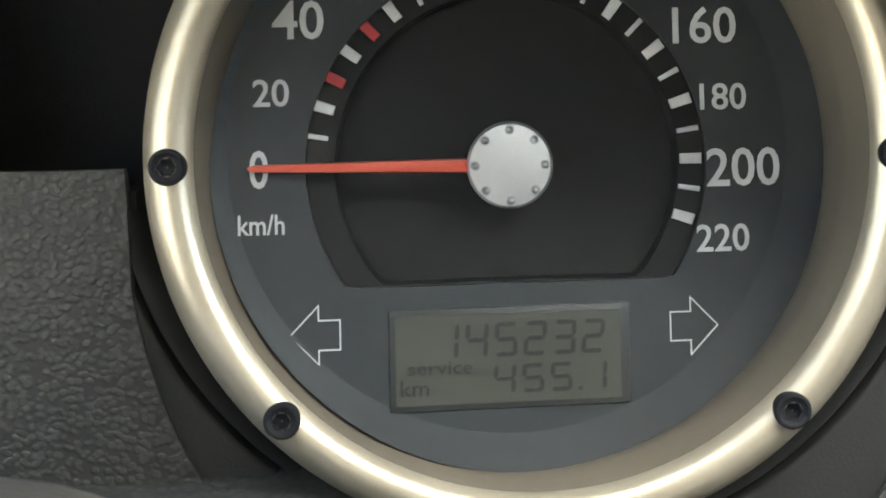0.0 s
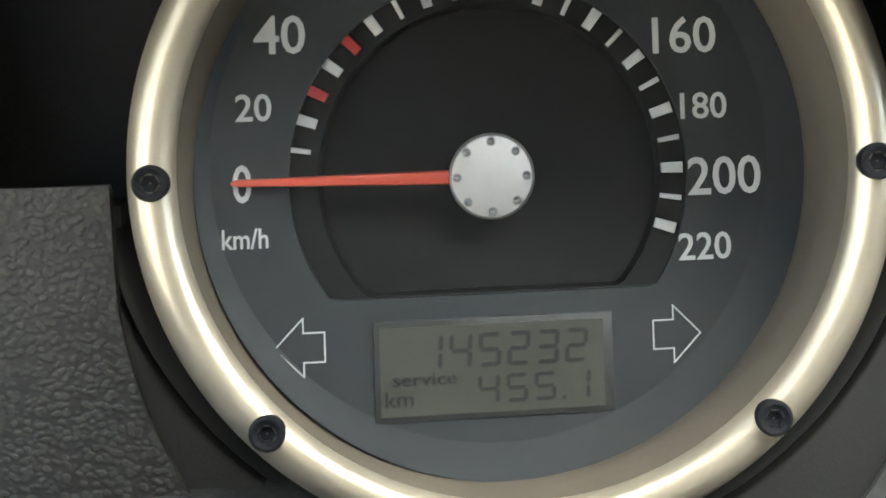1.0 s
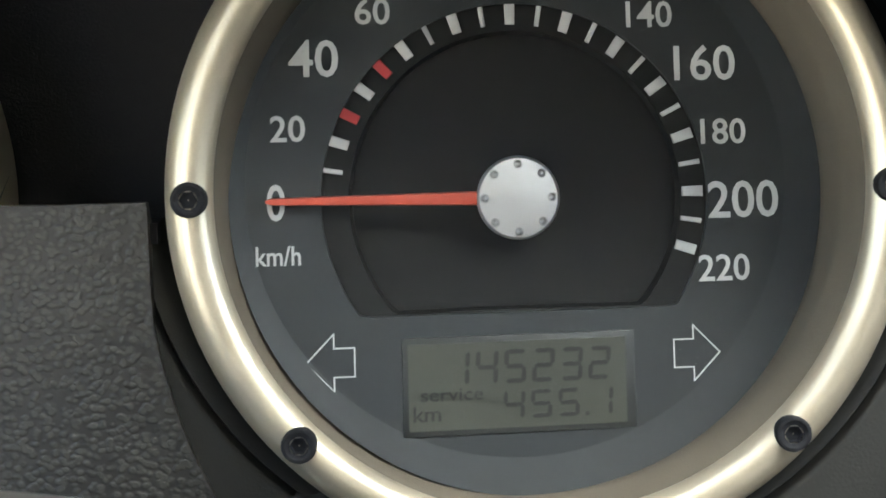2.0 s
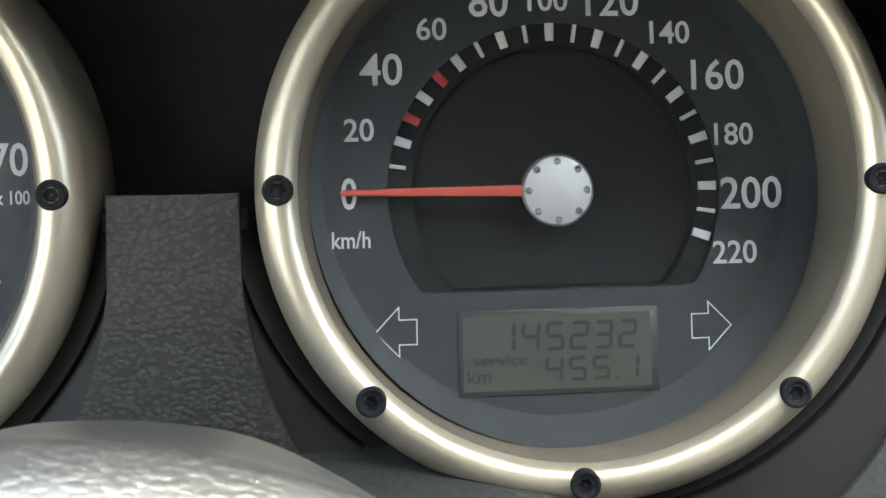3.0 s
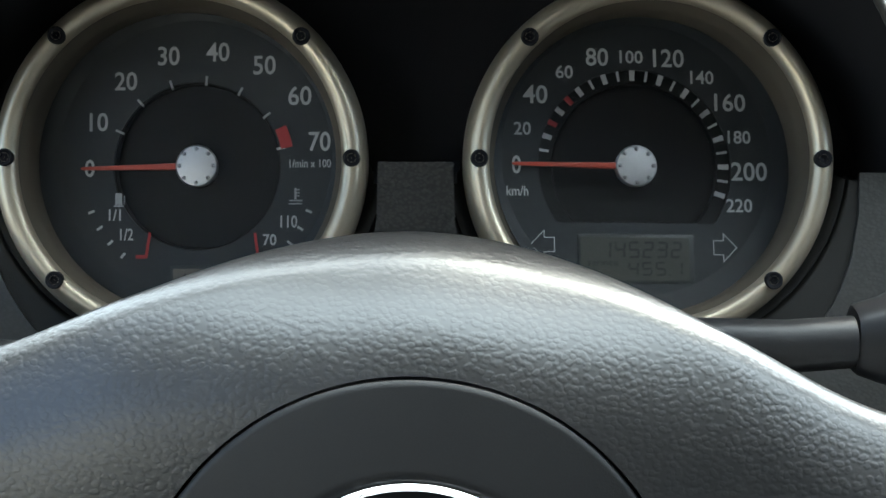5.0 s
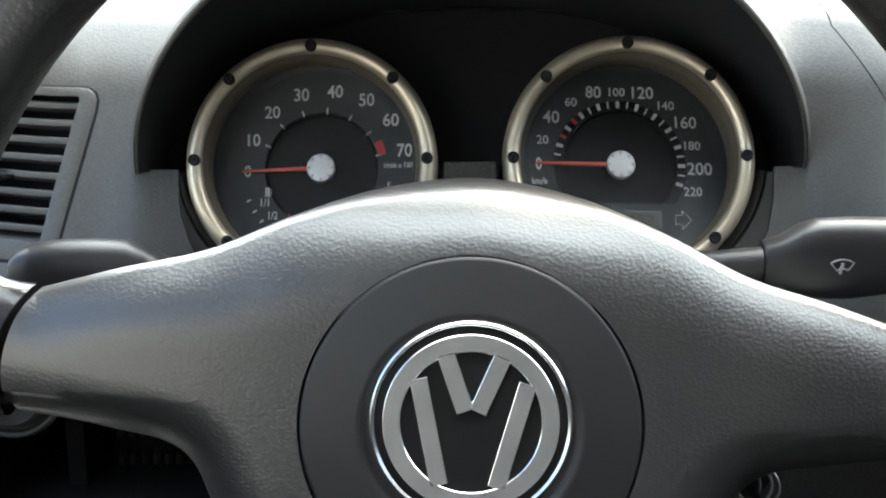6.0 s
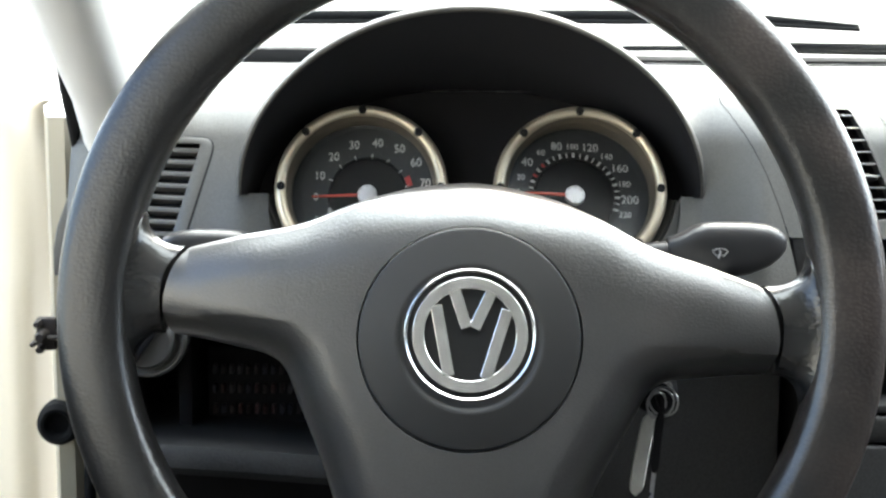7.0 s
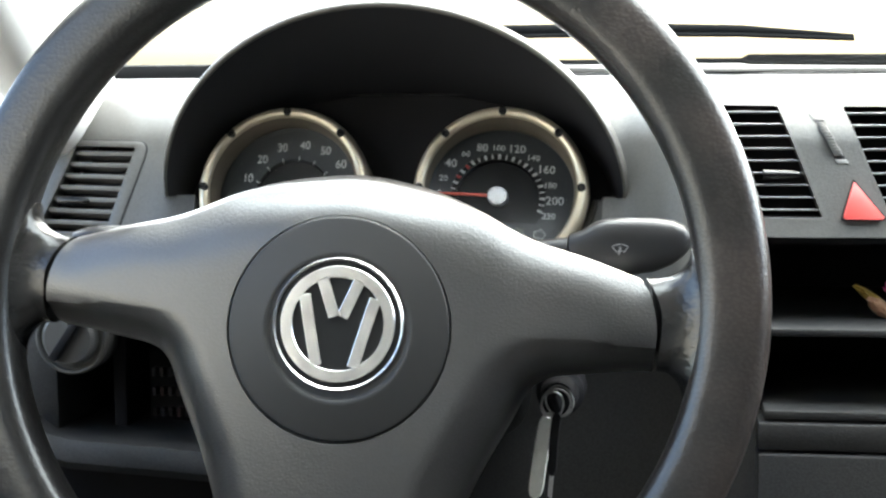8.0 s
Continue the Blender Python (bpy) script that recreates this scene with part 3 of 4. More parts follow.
def screen(parent, x0, x1, z0, z1, mat, label, y=0.0133):
    bm = bmesh.new()
    box(bm, x0 - 0.0007, x1 + 0.0012, y - 0.0001, y + 0.001, z0 - 0.0007, z1 + 0.0008, bevel=0.0001)
    part("screen_frame", bm, M_LCDGHOST, parent)
    bm = bmesh.new()
    box(bm, x0, x1, y - 0.0002, y + 0.001, z0, z1)
    return part("screen", bm, mat, parent, label, smooth=False)


SX = 0.0585
SC = (-0.0022, -0.0009)


def speed_recess(a):
    s = math.sin(a)
    return min(0.0252, 0.0147 / -s) if s < -0.1 else 0.0252


speedo = gauge("speedometer", SX, SC, speed_recess, "round speedometer with champagne bezel, needle at zero")
for k in range(23):
    if k == 0:
        continue
    ang = math.pi - math.radians(9.0) * k
    major = k % 2 == 0
    mat = M_RED if k in (3, 5) else M_WHITE
    tick(speedo, (SC[0] - 0.0004, SC[1] + 0.0002), ang, 0.0223, 0.0251, 0.00125 if major or mat is M_RED else 0.0006, mat)
for words, u, v, w, h in (("0", -0.0330, -0.0008, 0.0023, 0.0047), ("20", -0.0314, 0.0085, 0.0044, 0.0034), ("40", -0.0280, 0.0174, 0.0063, 0.0048), ("60", -0.0204, 0.0234, 0.0045, 0.0034),
                          ("80", -0.0118, 0.0275, 0.0059, 0.0047), ("100", -0.0028, 0.0277, 0.0061, 0.0034), ("120", 0.0071, 0.0276, 0.0082, 0.0048), ("140", 0.0159, 0.0227, 0.0062, 0.0035),
                          ("160", 0.0232, 0.0162, 0.0083, 0.0047), ("180", 0.0254, 0.0071, 0.0061, 0.0034), ("200", 0.0278, -0.0019, 0.0096, 0.0049), ("220", 0.0249, -0.0108, 0.0069, 0.0035)):
    lettering("numeral", words, u, v, w, h, 0.01345, M_WHITE, speedo)
lettering("unit_mark", "km/h", -0.0328, -0.0075, 0.0056, 0.0025, 0.01345, M_WHITE, speedo)
outline_arrow(speedo, (-0.0296, -0.0211), -1)
outline_arrow(speedo, (0.0239, -0.0217), 1)
needle(speedo, SC, math.pi - 0.008, 0.0320, 0.0020, 0.0009, 0.0054)
lcd = screen(speedo, -0.0168, 0.0113, -0.0301, -0.0192, M_LCD, "grey-green liquid crystal screen")
for k, ch in enumerate("145232"):
    segment_digit(ch, -0.0120 + 0.00365 * k, -0.0245, 0.0029, 0.0043, 0.0006, 0.0130, lcd)
for k, ch in enumerate("4551"):
    segment_digit(ch, -0.0049 + 0.00355 * k + (0.0008 if k == 3 else 0), -0.0290, 0.0028, 0.0036, 0.00055, 0.0130, lcd)
bm = bmesh.new()
box(bm, 0.0058, 0.0063, 0.01292, 0.0130, -0.0290, -0.0285)
part("decimal_point", bm, M_LCDSEG, lcd)
lettering("screen_word", "service", -0.0113, -0.0256, 0.0080, 0.0016, 0.0130, M_LCDSEG, lcd)
lettering("screen_word", "km", -0.0145, -0.0279, 0.0035, 0.0020, 0.0130, M_LCDSEG, lcd)
seat_plate(speedo, -0.0032, 0.145, 0.13)

TX = -0.0585
TC = (0.0027, -0.0010)
tacho = gauge("tachometer", TX, TC, lambda a: 0.0216, "round rev counter with fuel and temperature scales and clock")
for k in range(8):
    ang = math.pi - math.radians(24.0) * k
    if k:
        tick(tacho, TC, ang, 0.0208, 0.0232, 0.00055, M_WHITE, 0.0138)
bm = bmesh.new()
arc = [math.radians(11.5 + 13 * k / 8) for k in range(9)]
prism(bm, [(TC[0] + 0.0220 * math.cos(a), TC[1] + 0.0220 * math.sin(a)) for a in arc] + [(TC[0] + 0.0250 * math.cos(a), TC[1] + 0.0250 * math.sin(a)) for a in arc[::-1]], 0.0131, 0.0136)
part("red_zone", bm, M_RED, tacho)
for words, u, v, w, h in (("0", -0.0252, -0.0014, 0.0026, 0.0045), ("10", -0.0229, 0.0105, 0.0048, 0.0048), ("20", -0.0159, 0.0210, 0.0058, 0.0048), ("30", -0.0048, 0.0274, 0.0056, 0.0049),
                          ("40", 0.0079, 0.0283, 0.0060, 0.0049), ("50", 0.0199, 0.0248, 0.0058, 0.0049), ("60", 0.0290, 0.0169, 0.0060, 0.0049), ("70", 0.0341, 0.0052, 0.0056, 0.0050)):
    lettering("numeral", words, u, v, w, h, 0.01345, M_WHITE, tacho)
lettering("unit_mark", "1/min x 100", 0.0317, -0.0004, 0.0106, 0.0021, 0.01345, M_WHITE, tacho)
needle(tacho, TC, math.radians(181), 0.0300, 0.0020, 0.0009, 0.0054)
for words, u, v, w, h in (("1/1", -0.0186, -0.0134, 0.0031, 0.0030), ("1/2", -0.0155, -0.0184, 0.0034, 0.0031), ("110", 0.0263, -0.0152, 0.0043, 0.0032), ("70", 0.0214, -0.0198, 0.0034, 0.0029)):
    lettering("numeral", words, u, v, w, h, 0.01345, M_WHITE, tacho)


def bar(name, parent, a, b, w, mat, y=0.0134):
    bm = bmesh.new()
    a, b = Vector(a), Vector(b)
    nn = Vector((-(b - a).y, (b - a).x)).normalized() * w / 2
    prism(bm, [tuple(a + nn), tuple(b + nn), tuple(b - nn), tuple(a - nn)], y - 0.0001, y + 0.0001)
    return part(name, bm, mat, parent, smooth=False)


for s, turn in ((1, 22), (1, 31), (1, 39.5), (1, 48), (-1, 23), (-1, 32), (-1, 41), (-1, 50)):
    ca, sa, r0 = s * math.cos(math.radians(turn)), -math.sin(math.radians(turn)), 0.0301 if s > 0 else 0.0289
    bar("scale_mark", tacho, (TC[0] + r0 * ca, TC[1] + r0 * sa), (TC[0] + (r0 + 0.0017) * ca, TC[1] + (r0 + 0.0017) * sa), 0.0006, M_WHITE)
bar("fuel_needle", tacho, (-0.0093, -0.0179), (-0.0103, -0.0245), 0.0007, M_RED, 0.0125)
bar("reserve_mark", tacho, (-0.0131, -0.0241), (-0.0106, -0.0241), 0.0009, M_RED)
bar("temperature_needle", tacho, (0.0177, -0.0181), (0.0186, -0.0247), 0.0007, M_RED, 0.0125)
bar("cold_mark", tacho, (0.0190, -0.0242), (0.0211, -0.0242), 0.0012, M_WHITE)
# fuel pump and coolant marks
bm = bmesh.new()
box(bm, -0.0770 - TX, -0.0752 - TX, 0.01335, 0.01348, -0.0108, -0.0078)
box(bm, -0.0774 - TX, -0.0748 - TX, 0.01335, 0.01348, -0.0113, -0.0109)
box(bm, -0.0748 - TX, -0.0745 - TX, 0.01335, 0.01348, -0.0106, -0.0084)
box(bm, -0.0766 - TX, -0.0756 - TX, 0.01325, 0.01334, -0.0090, -0.0082)
part("fuel_icon", bm, M_GREYPRINT, tacho)
bm = bmesh.new()
box(bm, -0.0308 - TX, -0.0303 - TX, 0.01335, 0.01348, -0.0096, -0.0066)
for k in range(3):
    box(bm, -0.0303 - TX, -0.0295 - TX, 0.01335, 0.01348, -0.0072 - 0.0008 * k, -0.0069 - 0.0008 * k)
for k in range(2):
    box(bm, -0.0322 - TX, -0.0288 - TX, 0.01335, 0.01348, -0.0100 - 0.0008 * k, -0.0097 - 0.0008 * k)
part("coolant_icon", bm, M_GREYPRINT, tacho)
clock = screen(tacho, -0.0034, 0.0119, -0.0339, -0.0272, M_CLOCK, "warm grey liquid crystal clock")
for ch, u in (("1", -0.0027), ("0", 0.0008), ("2", 0.0054), ("7", 0.0084)):
    segment_digit(ch, u, -0.0327, 0.0024, 0.0044, 0.0005, 0.0130, clock)
bm = bmesh.new()
for z in (-0.0314, -0.0297):
    box(bm, 0.0042, 0.0047, 0.01292, 0.0130, z, z + 0.0005)
part("colon", bm, M_LCDSEG, clock)
seat_plate(tacho, -0.0020, -0.09, 0.0)

# ---- steering wheel ----
wheel = thing("steering_wheel", WH, "worn black moulded steering wheel with padded spokes", "steering wheel")
RC, RR = 0.012, 0.1765
bm = bmesh.new()
rows = []
for k in range(160):
    a = 2 * math.pi * k / 160
    ca, sa = math.cos(a), math.sin(a)
    r = []
    for j in range(36):
        b = 2 * math.pi * j / 36
        cb, sb = math.cos(b), math.sin(b)
        rad = RR + 0.0166 * math.copysign(abs(cb) ** (0.50 if cb > 0 else 0.64), cb)
        r.append((rad * ca, 0.012 + 0.0148 * math.copysign(abs(sb) ** (0.56 if cb > 0 else 0.66), sb), RC + rad * sa))
    rows.append(r)
rows.append(rows[0])
grid(bm, rows, closed=True)
bmesh.ops.remove_doubles(bm, verts=bm.verts, dist=1e-6)
part("rim", bm, M_RIM, wheel, "worn grained black wheel rim")

COVER_Z = -0.0020
# outline of the padded hub, right half from the top to the bottom
HALF = [(0.0, 0.0723), (0.03, 0.0680), (0.0565, 0.0587), (0.083, 0.0467), (0.11, 0.0395), (0.134, 0.0322)]
ENDS = [(0.134, 0.0322), (0.1395, 0.0235), (0.1428, 0.0115), (0.1430, 0.0005), (0.141, -0.0093)]
LOW = [(0.141, -0.0093), (0.126, -0.0110), (0.110, -0.0135), (0.0955, -0.0162), (0.0865, -0.0225), (0.0790, -0.0380), (0.0645, -0.0690), (0.0540, -0.1000), (0.048, -0.1350), (0.047, -0.154)]
top = smooth_line([(-HALF[1][0], HALF[1][1], 0)] + [(*p, 0) for p in HALF], 10)[10:]
end, low = smooth_line([(*p, 0) for p in ENDS], 6), smooth_line([(*p, 0) for p in LOW], 10)
right = top + end[1:] + low[1:]


def both_sides(line):
    a = np.array([(p.x, p.y) for p in line])
    s, e = a[:-1], a[1:]
    return np.vstack((s, s * (-1, 1))), np.vstack((e, e * (-1, 1)))


UPPER, LOWER = both_sides(top), both_sides(low)


def edge_gap(x, z, line):
    s, e = line
    ab = e - s
    t = np.clip(((np.array((x, z)) - s) * ab).sum(1) / (ab * ab).sum(1), 0, 1)
    return np.sqrt(((s + ab * t[:, None] - (x, z)) ** 2).sum(1)).min()


def pad_y(x, z):
    """Front of the padded hub, rounded towards its upper and lower edges."""
    wide = lerp([(0.045, 1.0), (0.115, 0.0)], abs(x))
    prof = 1.0
    for line, near, far, wall, p in ((UPPER, 0.025, 0.036, 0.30, 2.75), (LOWER, 0.021, 0.026, 0.30, 2.3)):
        d = min(1.0, edge_gap(x, z, line) / (near + (far - near) * wide))
        prof *= wall * math.sqrt(1 - (1 - min(1.0, d / 0.12)) ** 2) + (1 - wall) * (1 - (1 - d) ** p)
    h = 0.0330 - 0.0080 * min(1, math.hypot(x, z) / 0.15) ** 2
    return 0.030 - h * prof - (1 - prof) * 0.015 * shoulder(x, z)


def shoulder(x, z):
    """How far the upper back of the pad falls away at the width x: 0 in the middle, 1 towards the spokes."""
    return lerp([(0.010, 0.0), (0.062, 1.0)], abs(x)) if z > 0 else 0.0


bm = bmesh.new()
full = [(p.x, p.y) for p in right] + [(0.047 - 0.094 * k / 14, -0.154) for k in range(1, 14)] + [(-p.x, p.y) for p in right[-1::-1]]
full = full[:-1]
rows = []
steps = [0, 0.004] + [0.04 * k for k in range(1, 20)] + [0.79, 0.82, 0.85, 0.88, 0.91, 0.935, 0.955, 0.97, 0.982, 0.992, 1.0]
for s in steps:
    r = []
    for x, z in full:
        a = math.atan2(z, x)
        cx, cz = 0.0518 * math.cos(a), COVER_Z + 0.0518 * math.sin(a)
        px, pz = cx + (x - cx) * s, cz + (z - cz) * s
        y = pad_y(px, pz) + (0.0012 if s == 0 else 0)
        r.append((px, y, pz * (0.989 if s == 1.0 else 1.0)))
    rows.append(r)
rows.insert(0, [(p[0] * 0.997, p[1] + 0.004, p[2] * 0.997) for p in rows[0]])
rows.append([(p[0] * 0.992, 0.0325, p[2] * 0.970 - 0.010 * shoulder(p[0], p[2])) for p in rows[-1]])
rows.append([(p[0] * 0.97, 0.041, p[2] * 0.9635 - 0.004 * shoulder(p[0], p[2])) for p in rows[-1]])
rows.append([(p[0] * 0.97, 0.0500, p[2] * 0.972) for p in rows[-1]])
rows.append([(p[0] * 0.97, 0.0578, p[2] * 0.968) for p in rows[-1]])
rows.append([(p[0] * 0.96, 0.0605, p[2] * 0.90) for p in rows[-1]])
grid(bm, rows, closed=True)
part("hub_pad", bm, M_PAD, wheel, "grained dark grey padded hub")
yc = pad_y(0.052, 0.0)
bm = bmesh.new()
lathe(bm, [(0.0509, yc + 0.005), (0.0513, yc + 0.0006), (0.0509, yc), (0.0501, yc - 0.0003), (0.0360, yc - 0.0006), (0.0350, yc - 0.0009), (0.0335, yc - 0.0009), (0.0326, yc - 0.0004), (0.0318, yc + 0.0004), (0.0314, yc + 0.0005), (0.0002, yc + 0.0005)], 0.0, COVER_Z, 112, caps=(False, True))
part("airbag_cover", bm, M_COVER, wheel, "smooth round airbag cover")
# round badge with plain slanted bars
yb = yc - 0.0002
bm = bmesh.new()
lathe(bm, [(0.0305, yb + 0.0012), (0.0304, yb - 0.0008), (0.0298, yb - 0.0014), (0.0290, yb - 0.0008), (0.0288, yb + 0.0006)], seg=96)
badge = part("badge_ring", bm, M_CHROME, wheel, "thin chrome badge rim")
bm = bmesh.new()
lathe(bm, [(0.0289, yb + 0.0004), (0.0288, yb), (0.0002, yb - 0.0002)], seg=72, caps=(False, True))
part("badge_disc", bm, M_DIALBLK, badge, "black badge disc")
bm = bmesh.new()
lathe(bm, [(0.0266, yb), (0.0265, yb - 0.0012), (0.0262, yb - 0.0015), (0.0214, yb - 0.0015), (0.0211, yb - 0.0012), (0.0210, yb)], seg=96)
part("badge_band", bm, M_CHROME, badge, "broad chrome band").data.set_sharp_from_angle(angle=radians(15))
for x0, z0, x1, z1, w in ((-0.0087, 0.0205, -0.0018, 0.0030, 0.0056), (0.0087, 0.0205, 0.0018, 0.0030, 0.0056), (-0.0164, 0.0125, -0.0085, -0.0195, 0.0056), (0.0164, 0.0125, 0.0085, -0.0195, 0.0056)):
    bm = bmesh.new()
    a, b = Vector((x0, z0)), Vector((x1, z1))
    nn = Vector((-(b - a).y, (b - a).x)).normalized() * w / 2
    prism(bm, [tuple(a + nn), tuple(b + nn), tuple(b - nn), tuple(a - nn)], yb - 0.0015, yb, bevel=0.0003)
    part("badge_bar", bm, M_CHROME, badge, "plain chrome bar", smooth=False)
# short spokes that flare into the rim
for side in (1, -1):
    bm = bmesh.new()
    rows = []
    for i in range(27):
        s = i / 26
        f = min(1.0, max(0.0, (s - 0.06) / 0.62))
        flare = 1 - math.sqrt(max(0.0, 1 - f * f))
        up, down = 0.0212 + 0.0150 * flare, 0.0206 + 0.0225 * flare
        front = 0.0052 - 0.0010 * s - 0.0052 * s ** 2.5
        back = 0.034 - 0.006 * s
        r = []
        for j in range(48):
            b = 2 * math.pi * j / 48
            cb, sb = math.cos(b), math.sin(b)
            z = 0.0113 + (up if sb > 0 else down) * math.copysign(abs(sb) ** 0.92, sb)
            q = min(1, max(-1, (z - 0.0113) / 0.0208))
            p0 = 0.1452 - 0.0085 * max(0, q) ** 2 - 0.0015 * max(0, -q) ** 2
            p1 = math.sqrt((RR - 0.0168) ** 2 - (z - RC) ** 2) + 0.0085
            y = (front + back) / 2 + (back - front) / 2 * math.copysign(abs(cb) ** 0.82, cb)
            r.append((side * (p0 + (p1 - p0) * s), y, z))
        rows.append(r)
    grid(bm, rows, closed=True, cap=True)
    part("spoke", bm, M_SPOKE, wheel, "smooth shiny spoke end joining the rim")
bm = bmesh.new()
lathe(bm, [(0.040, 0.030), (0.042, 0.060), (0.040, 0.085)], 0, -0.01, 40, caps=(True, True))
part("hub_back", bm, M_BLACK, wheel)

# ---- steering column, stalks, key ----
bm = bmesh.new()
rows = []
for y, hw, z0, z1 in ((-0.074, 0.060, -0.118, -0.044), (-0.077, 0.064, -0.122, -0.040), (-0.070, 0.068, -0.126, -0.036), (-0.03, 0.072, -0.132, -0.036), (0.03, 0.076, -0.140, -0.040)):
    r = []
    for k in range(40):
        a = 2 * math.pi * k / 40
        c, s = math.cos(a), math.sin(a)
        r.append((hw * math.copysign(abs(c) ** 0.5, c) + 0.004, y, (z0 + z1) / 2 + (z1 - z0) / 2 * math.copysign(abs(s) ** 0.5, s)))
    rows.append(r)
grid(bm, rows, closed=True, cap=True)
column = part("steering_column", bm, M_LOWER)
tagged(column, "dark plastic steering column shroud behind the wheel", "steering column")


def stalk(name, side, dz, label, mark):
    st = thing(name, pose(side * 0.0635, -0.0535, -0.0285 + dz), label, "control stalk", group="column stalks")
    bm = bmesh.new()
    rows = []
    for x, cz, hz, hy, ty in ((0.0, 0.0005, 0.0064, 0.006, 0.004), (0.020, 0.002, 0.0061, 0.006, 0.000), (0.0345, 0.0036, 0.0059, 0.006, -0.001)):
        rows.append([(side * x, ty + hy * math.cos(a), cz + hz * math.sin(a)) for a in [2 * math.pi * k / 24 for k in range(24)]])
    grid(bm, rows, closed=True, cap=True)
    part("arm", bm, M_STALK, st)
    bm = bmesh.new()
    rows = []
    for x, z0, z1, hy in ((0.0350, -0.0036, 0.0106, 0.0064), (0.0360, -0.0044, 0.0112, 0.007), (0.041, -0.0062, 0.0128, 0.0078), (0.0475, -0.0080, 0.0168, 0.0088), (0.0535, -0.0086, 0.0186, 0.009),
                          (0.064, -0.0088, 0.0191, 0.0090), (0.076, -0.0072, 0.0190, 0.0088), (0.085, -0.0035, 0.0180, 0.0082), (0.0905, 0.0008, 0.0158, 0.0070), (0.0935, 0.0046, 0.0128, 0.0048), (0.0945, 0.0072, 0.0100, 0.0020)):
        r = []
        for k in range(32):
            a = 2 * math.pi * k / 32
            c, s = math.cos(a), math.sin(a)
            r.append((side * x, 0.001 - 0.02 * (x - 0.035) + hy * math.copysign(abs(c) ** 0.7, c), (z0 + z1) / 2 + (z1 - z0) / 2 * math.copysign(abs(s) ** 0.7, s)))
        rows.append(r)
    grid(bm, rows, closed=True, cap=True)
    part("grip", bm, M_STALK, st, "flattened glossy black lever grip")
    if mark:
        bm = bmesh.new()
        fan = [(0.0602 + 0.0062 * math.sin(a), 0.0010 + 0.0062 * math.cos(a)) for a in [radians(-38 + 76 * k / 8) for k in range(9)]]
        fan += [(0.0602 + 0.0030 * math.sin(a), 0.0010 + 0.0030 * math.cos(a)) for a in [radians(38 - 76 * k / 6) for k in range(7)]]
        fan += fan[:1]
        lines = list(zip(fan, fan[1:])) + [((0.0600, 0.0060), (0.0592, 0.0022)), ((0.0605, 0.0060), (0.0597, 0.0022))]
        for i, (a, b) in enumerate(lines):
            a, b = Vector(a), Vector(b)
            nn = Vector((-(b - a).y, (b - a).x)).normalized() * 0.0002
            prism(bm, [tuple(a + nn), tuple(b + nn), tuple(b - nn), tuple(a - nn)], -0.0090 - i * 1e-5, -0.0070)
        part("wiper_mark", bm, M_GREYPRINT, st, "pale printed wiper mark", smooth=False)
    return st


stalk("wiper_stalk", 1, 0.0, "black plastic wiper stalk with printed wiper mark", True)
stalk("indicator_stalk", -1, -0.0055, "black plastic indicator stalk behind the wheel", False)

key = thing("ignition_key", pose(0.0940, -0.066, -0.0965), "ignition key in its lock with ring and cloudy plastic tag", "key")
bm = bmesh.new()
for off, tilt, rr in ((0.0, 12, 0.0070), (0.0016, -22, 0.0074), (-0.0018, 38, 0.0064)):
    c = Matrix.Translation((off, -0.012, off * 0.6)) @ pose(0, 0, 0, 0, 0, tilt)
    tube(bm, [c @ Vector((rr * math.cos(2 * math.pi * k / 28), 0, rr * math.sin(2 * math.pi * k / 28))) for k in range(29)], 0.0005, 8, cap=False)
part("key_ring", bm, M_STEEL, key, "split steel key rings")
bm = bmesh.new()
lathe(bm, [(0.0002, -0.002), (0.0080, -0.002), (0.0090, 0.000), (0.0095, 0.012), (0.012, 0.014), (0.0125, 0.030)], seg=28, caps=(True, True))
part("lock_barrel", bm, M_BLACK, key)
bm = bmesh.new()
box(bm, -0.0045, 0.0045, -0.0155, -0.001, -0.0014, 0.0014, bevel=0.0008, m=pose(0, 0, 0, 0, 70, 0))
part("key_bow", bm, M_BLACK, key, "black key bow in the lock")


def strap(bm, line, width, thick):
    """A flat strip along line, rounded at its ends."""
    pts = smooth_line(line, 8)
    rows = []
    for i, p in enumerate(pts):
        t = i / (len(pts) - 1)
        w = width / 2 * min(1.0, math.sqrt(max(0.02, 1 - (max(0.0, abs(t - 0.5) - 0.36) / 0.14) ** 2)))
        rows.append([(p.x + w * cx, p.y + thick / 2 * sy, p.z) for cx, sy in ((-1, 0.4), (-0.86, 1), (0.86, 1), (1, 0.4), (1, -0.4), (0.86, -1), (-0.86, -1), (-1, -0.4))])
    grid(bm, rows, closed=True, cap=True)


bm = bmesh.new()
strap(bm, [(-0.0040, -0.0080, -0.0060), (-0.0066, -0.0080, -0.0190), (-0.0090, -0.0075, -0.0340), (-0.0108, -0.0070, -0.0490)], 0.0076, 0.0030)
part("plastic_tag", bm, M_TAG, key, "cloudy clear plastic key tag")
bm = bmesh.new()
strap(bm, [(0.0005, -0.0120, -0.0045), (-0.0010, -0.0125, -0.0180), (-0.0022, -0.0120, -0.0360)], 0.0046, 0.0022)
part("key_fob", bm, M_BLACK, key, "black leather fob strap")
bm = bmesh.new()
strap(bm, [(-0.0020, -0.0120, -0.0340), (-0.0030, -0.0120, -0.0450), (-0.0038, -0.0120, -0.0620)], 0.0022, 0.0012)
part("spare_key", bm, M_STEEL, key, "steel spare key")

# ---- air vents and switches ----


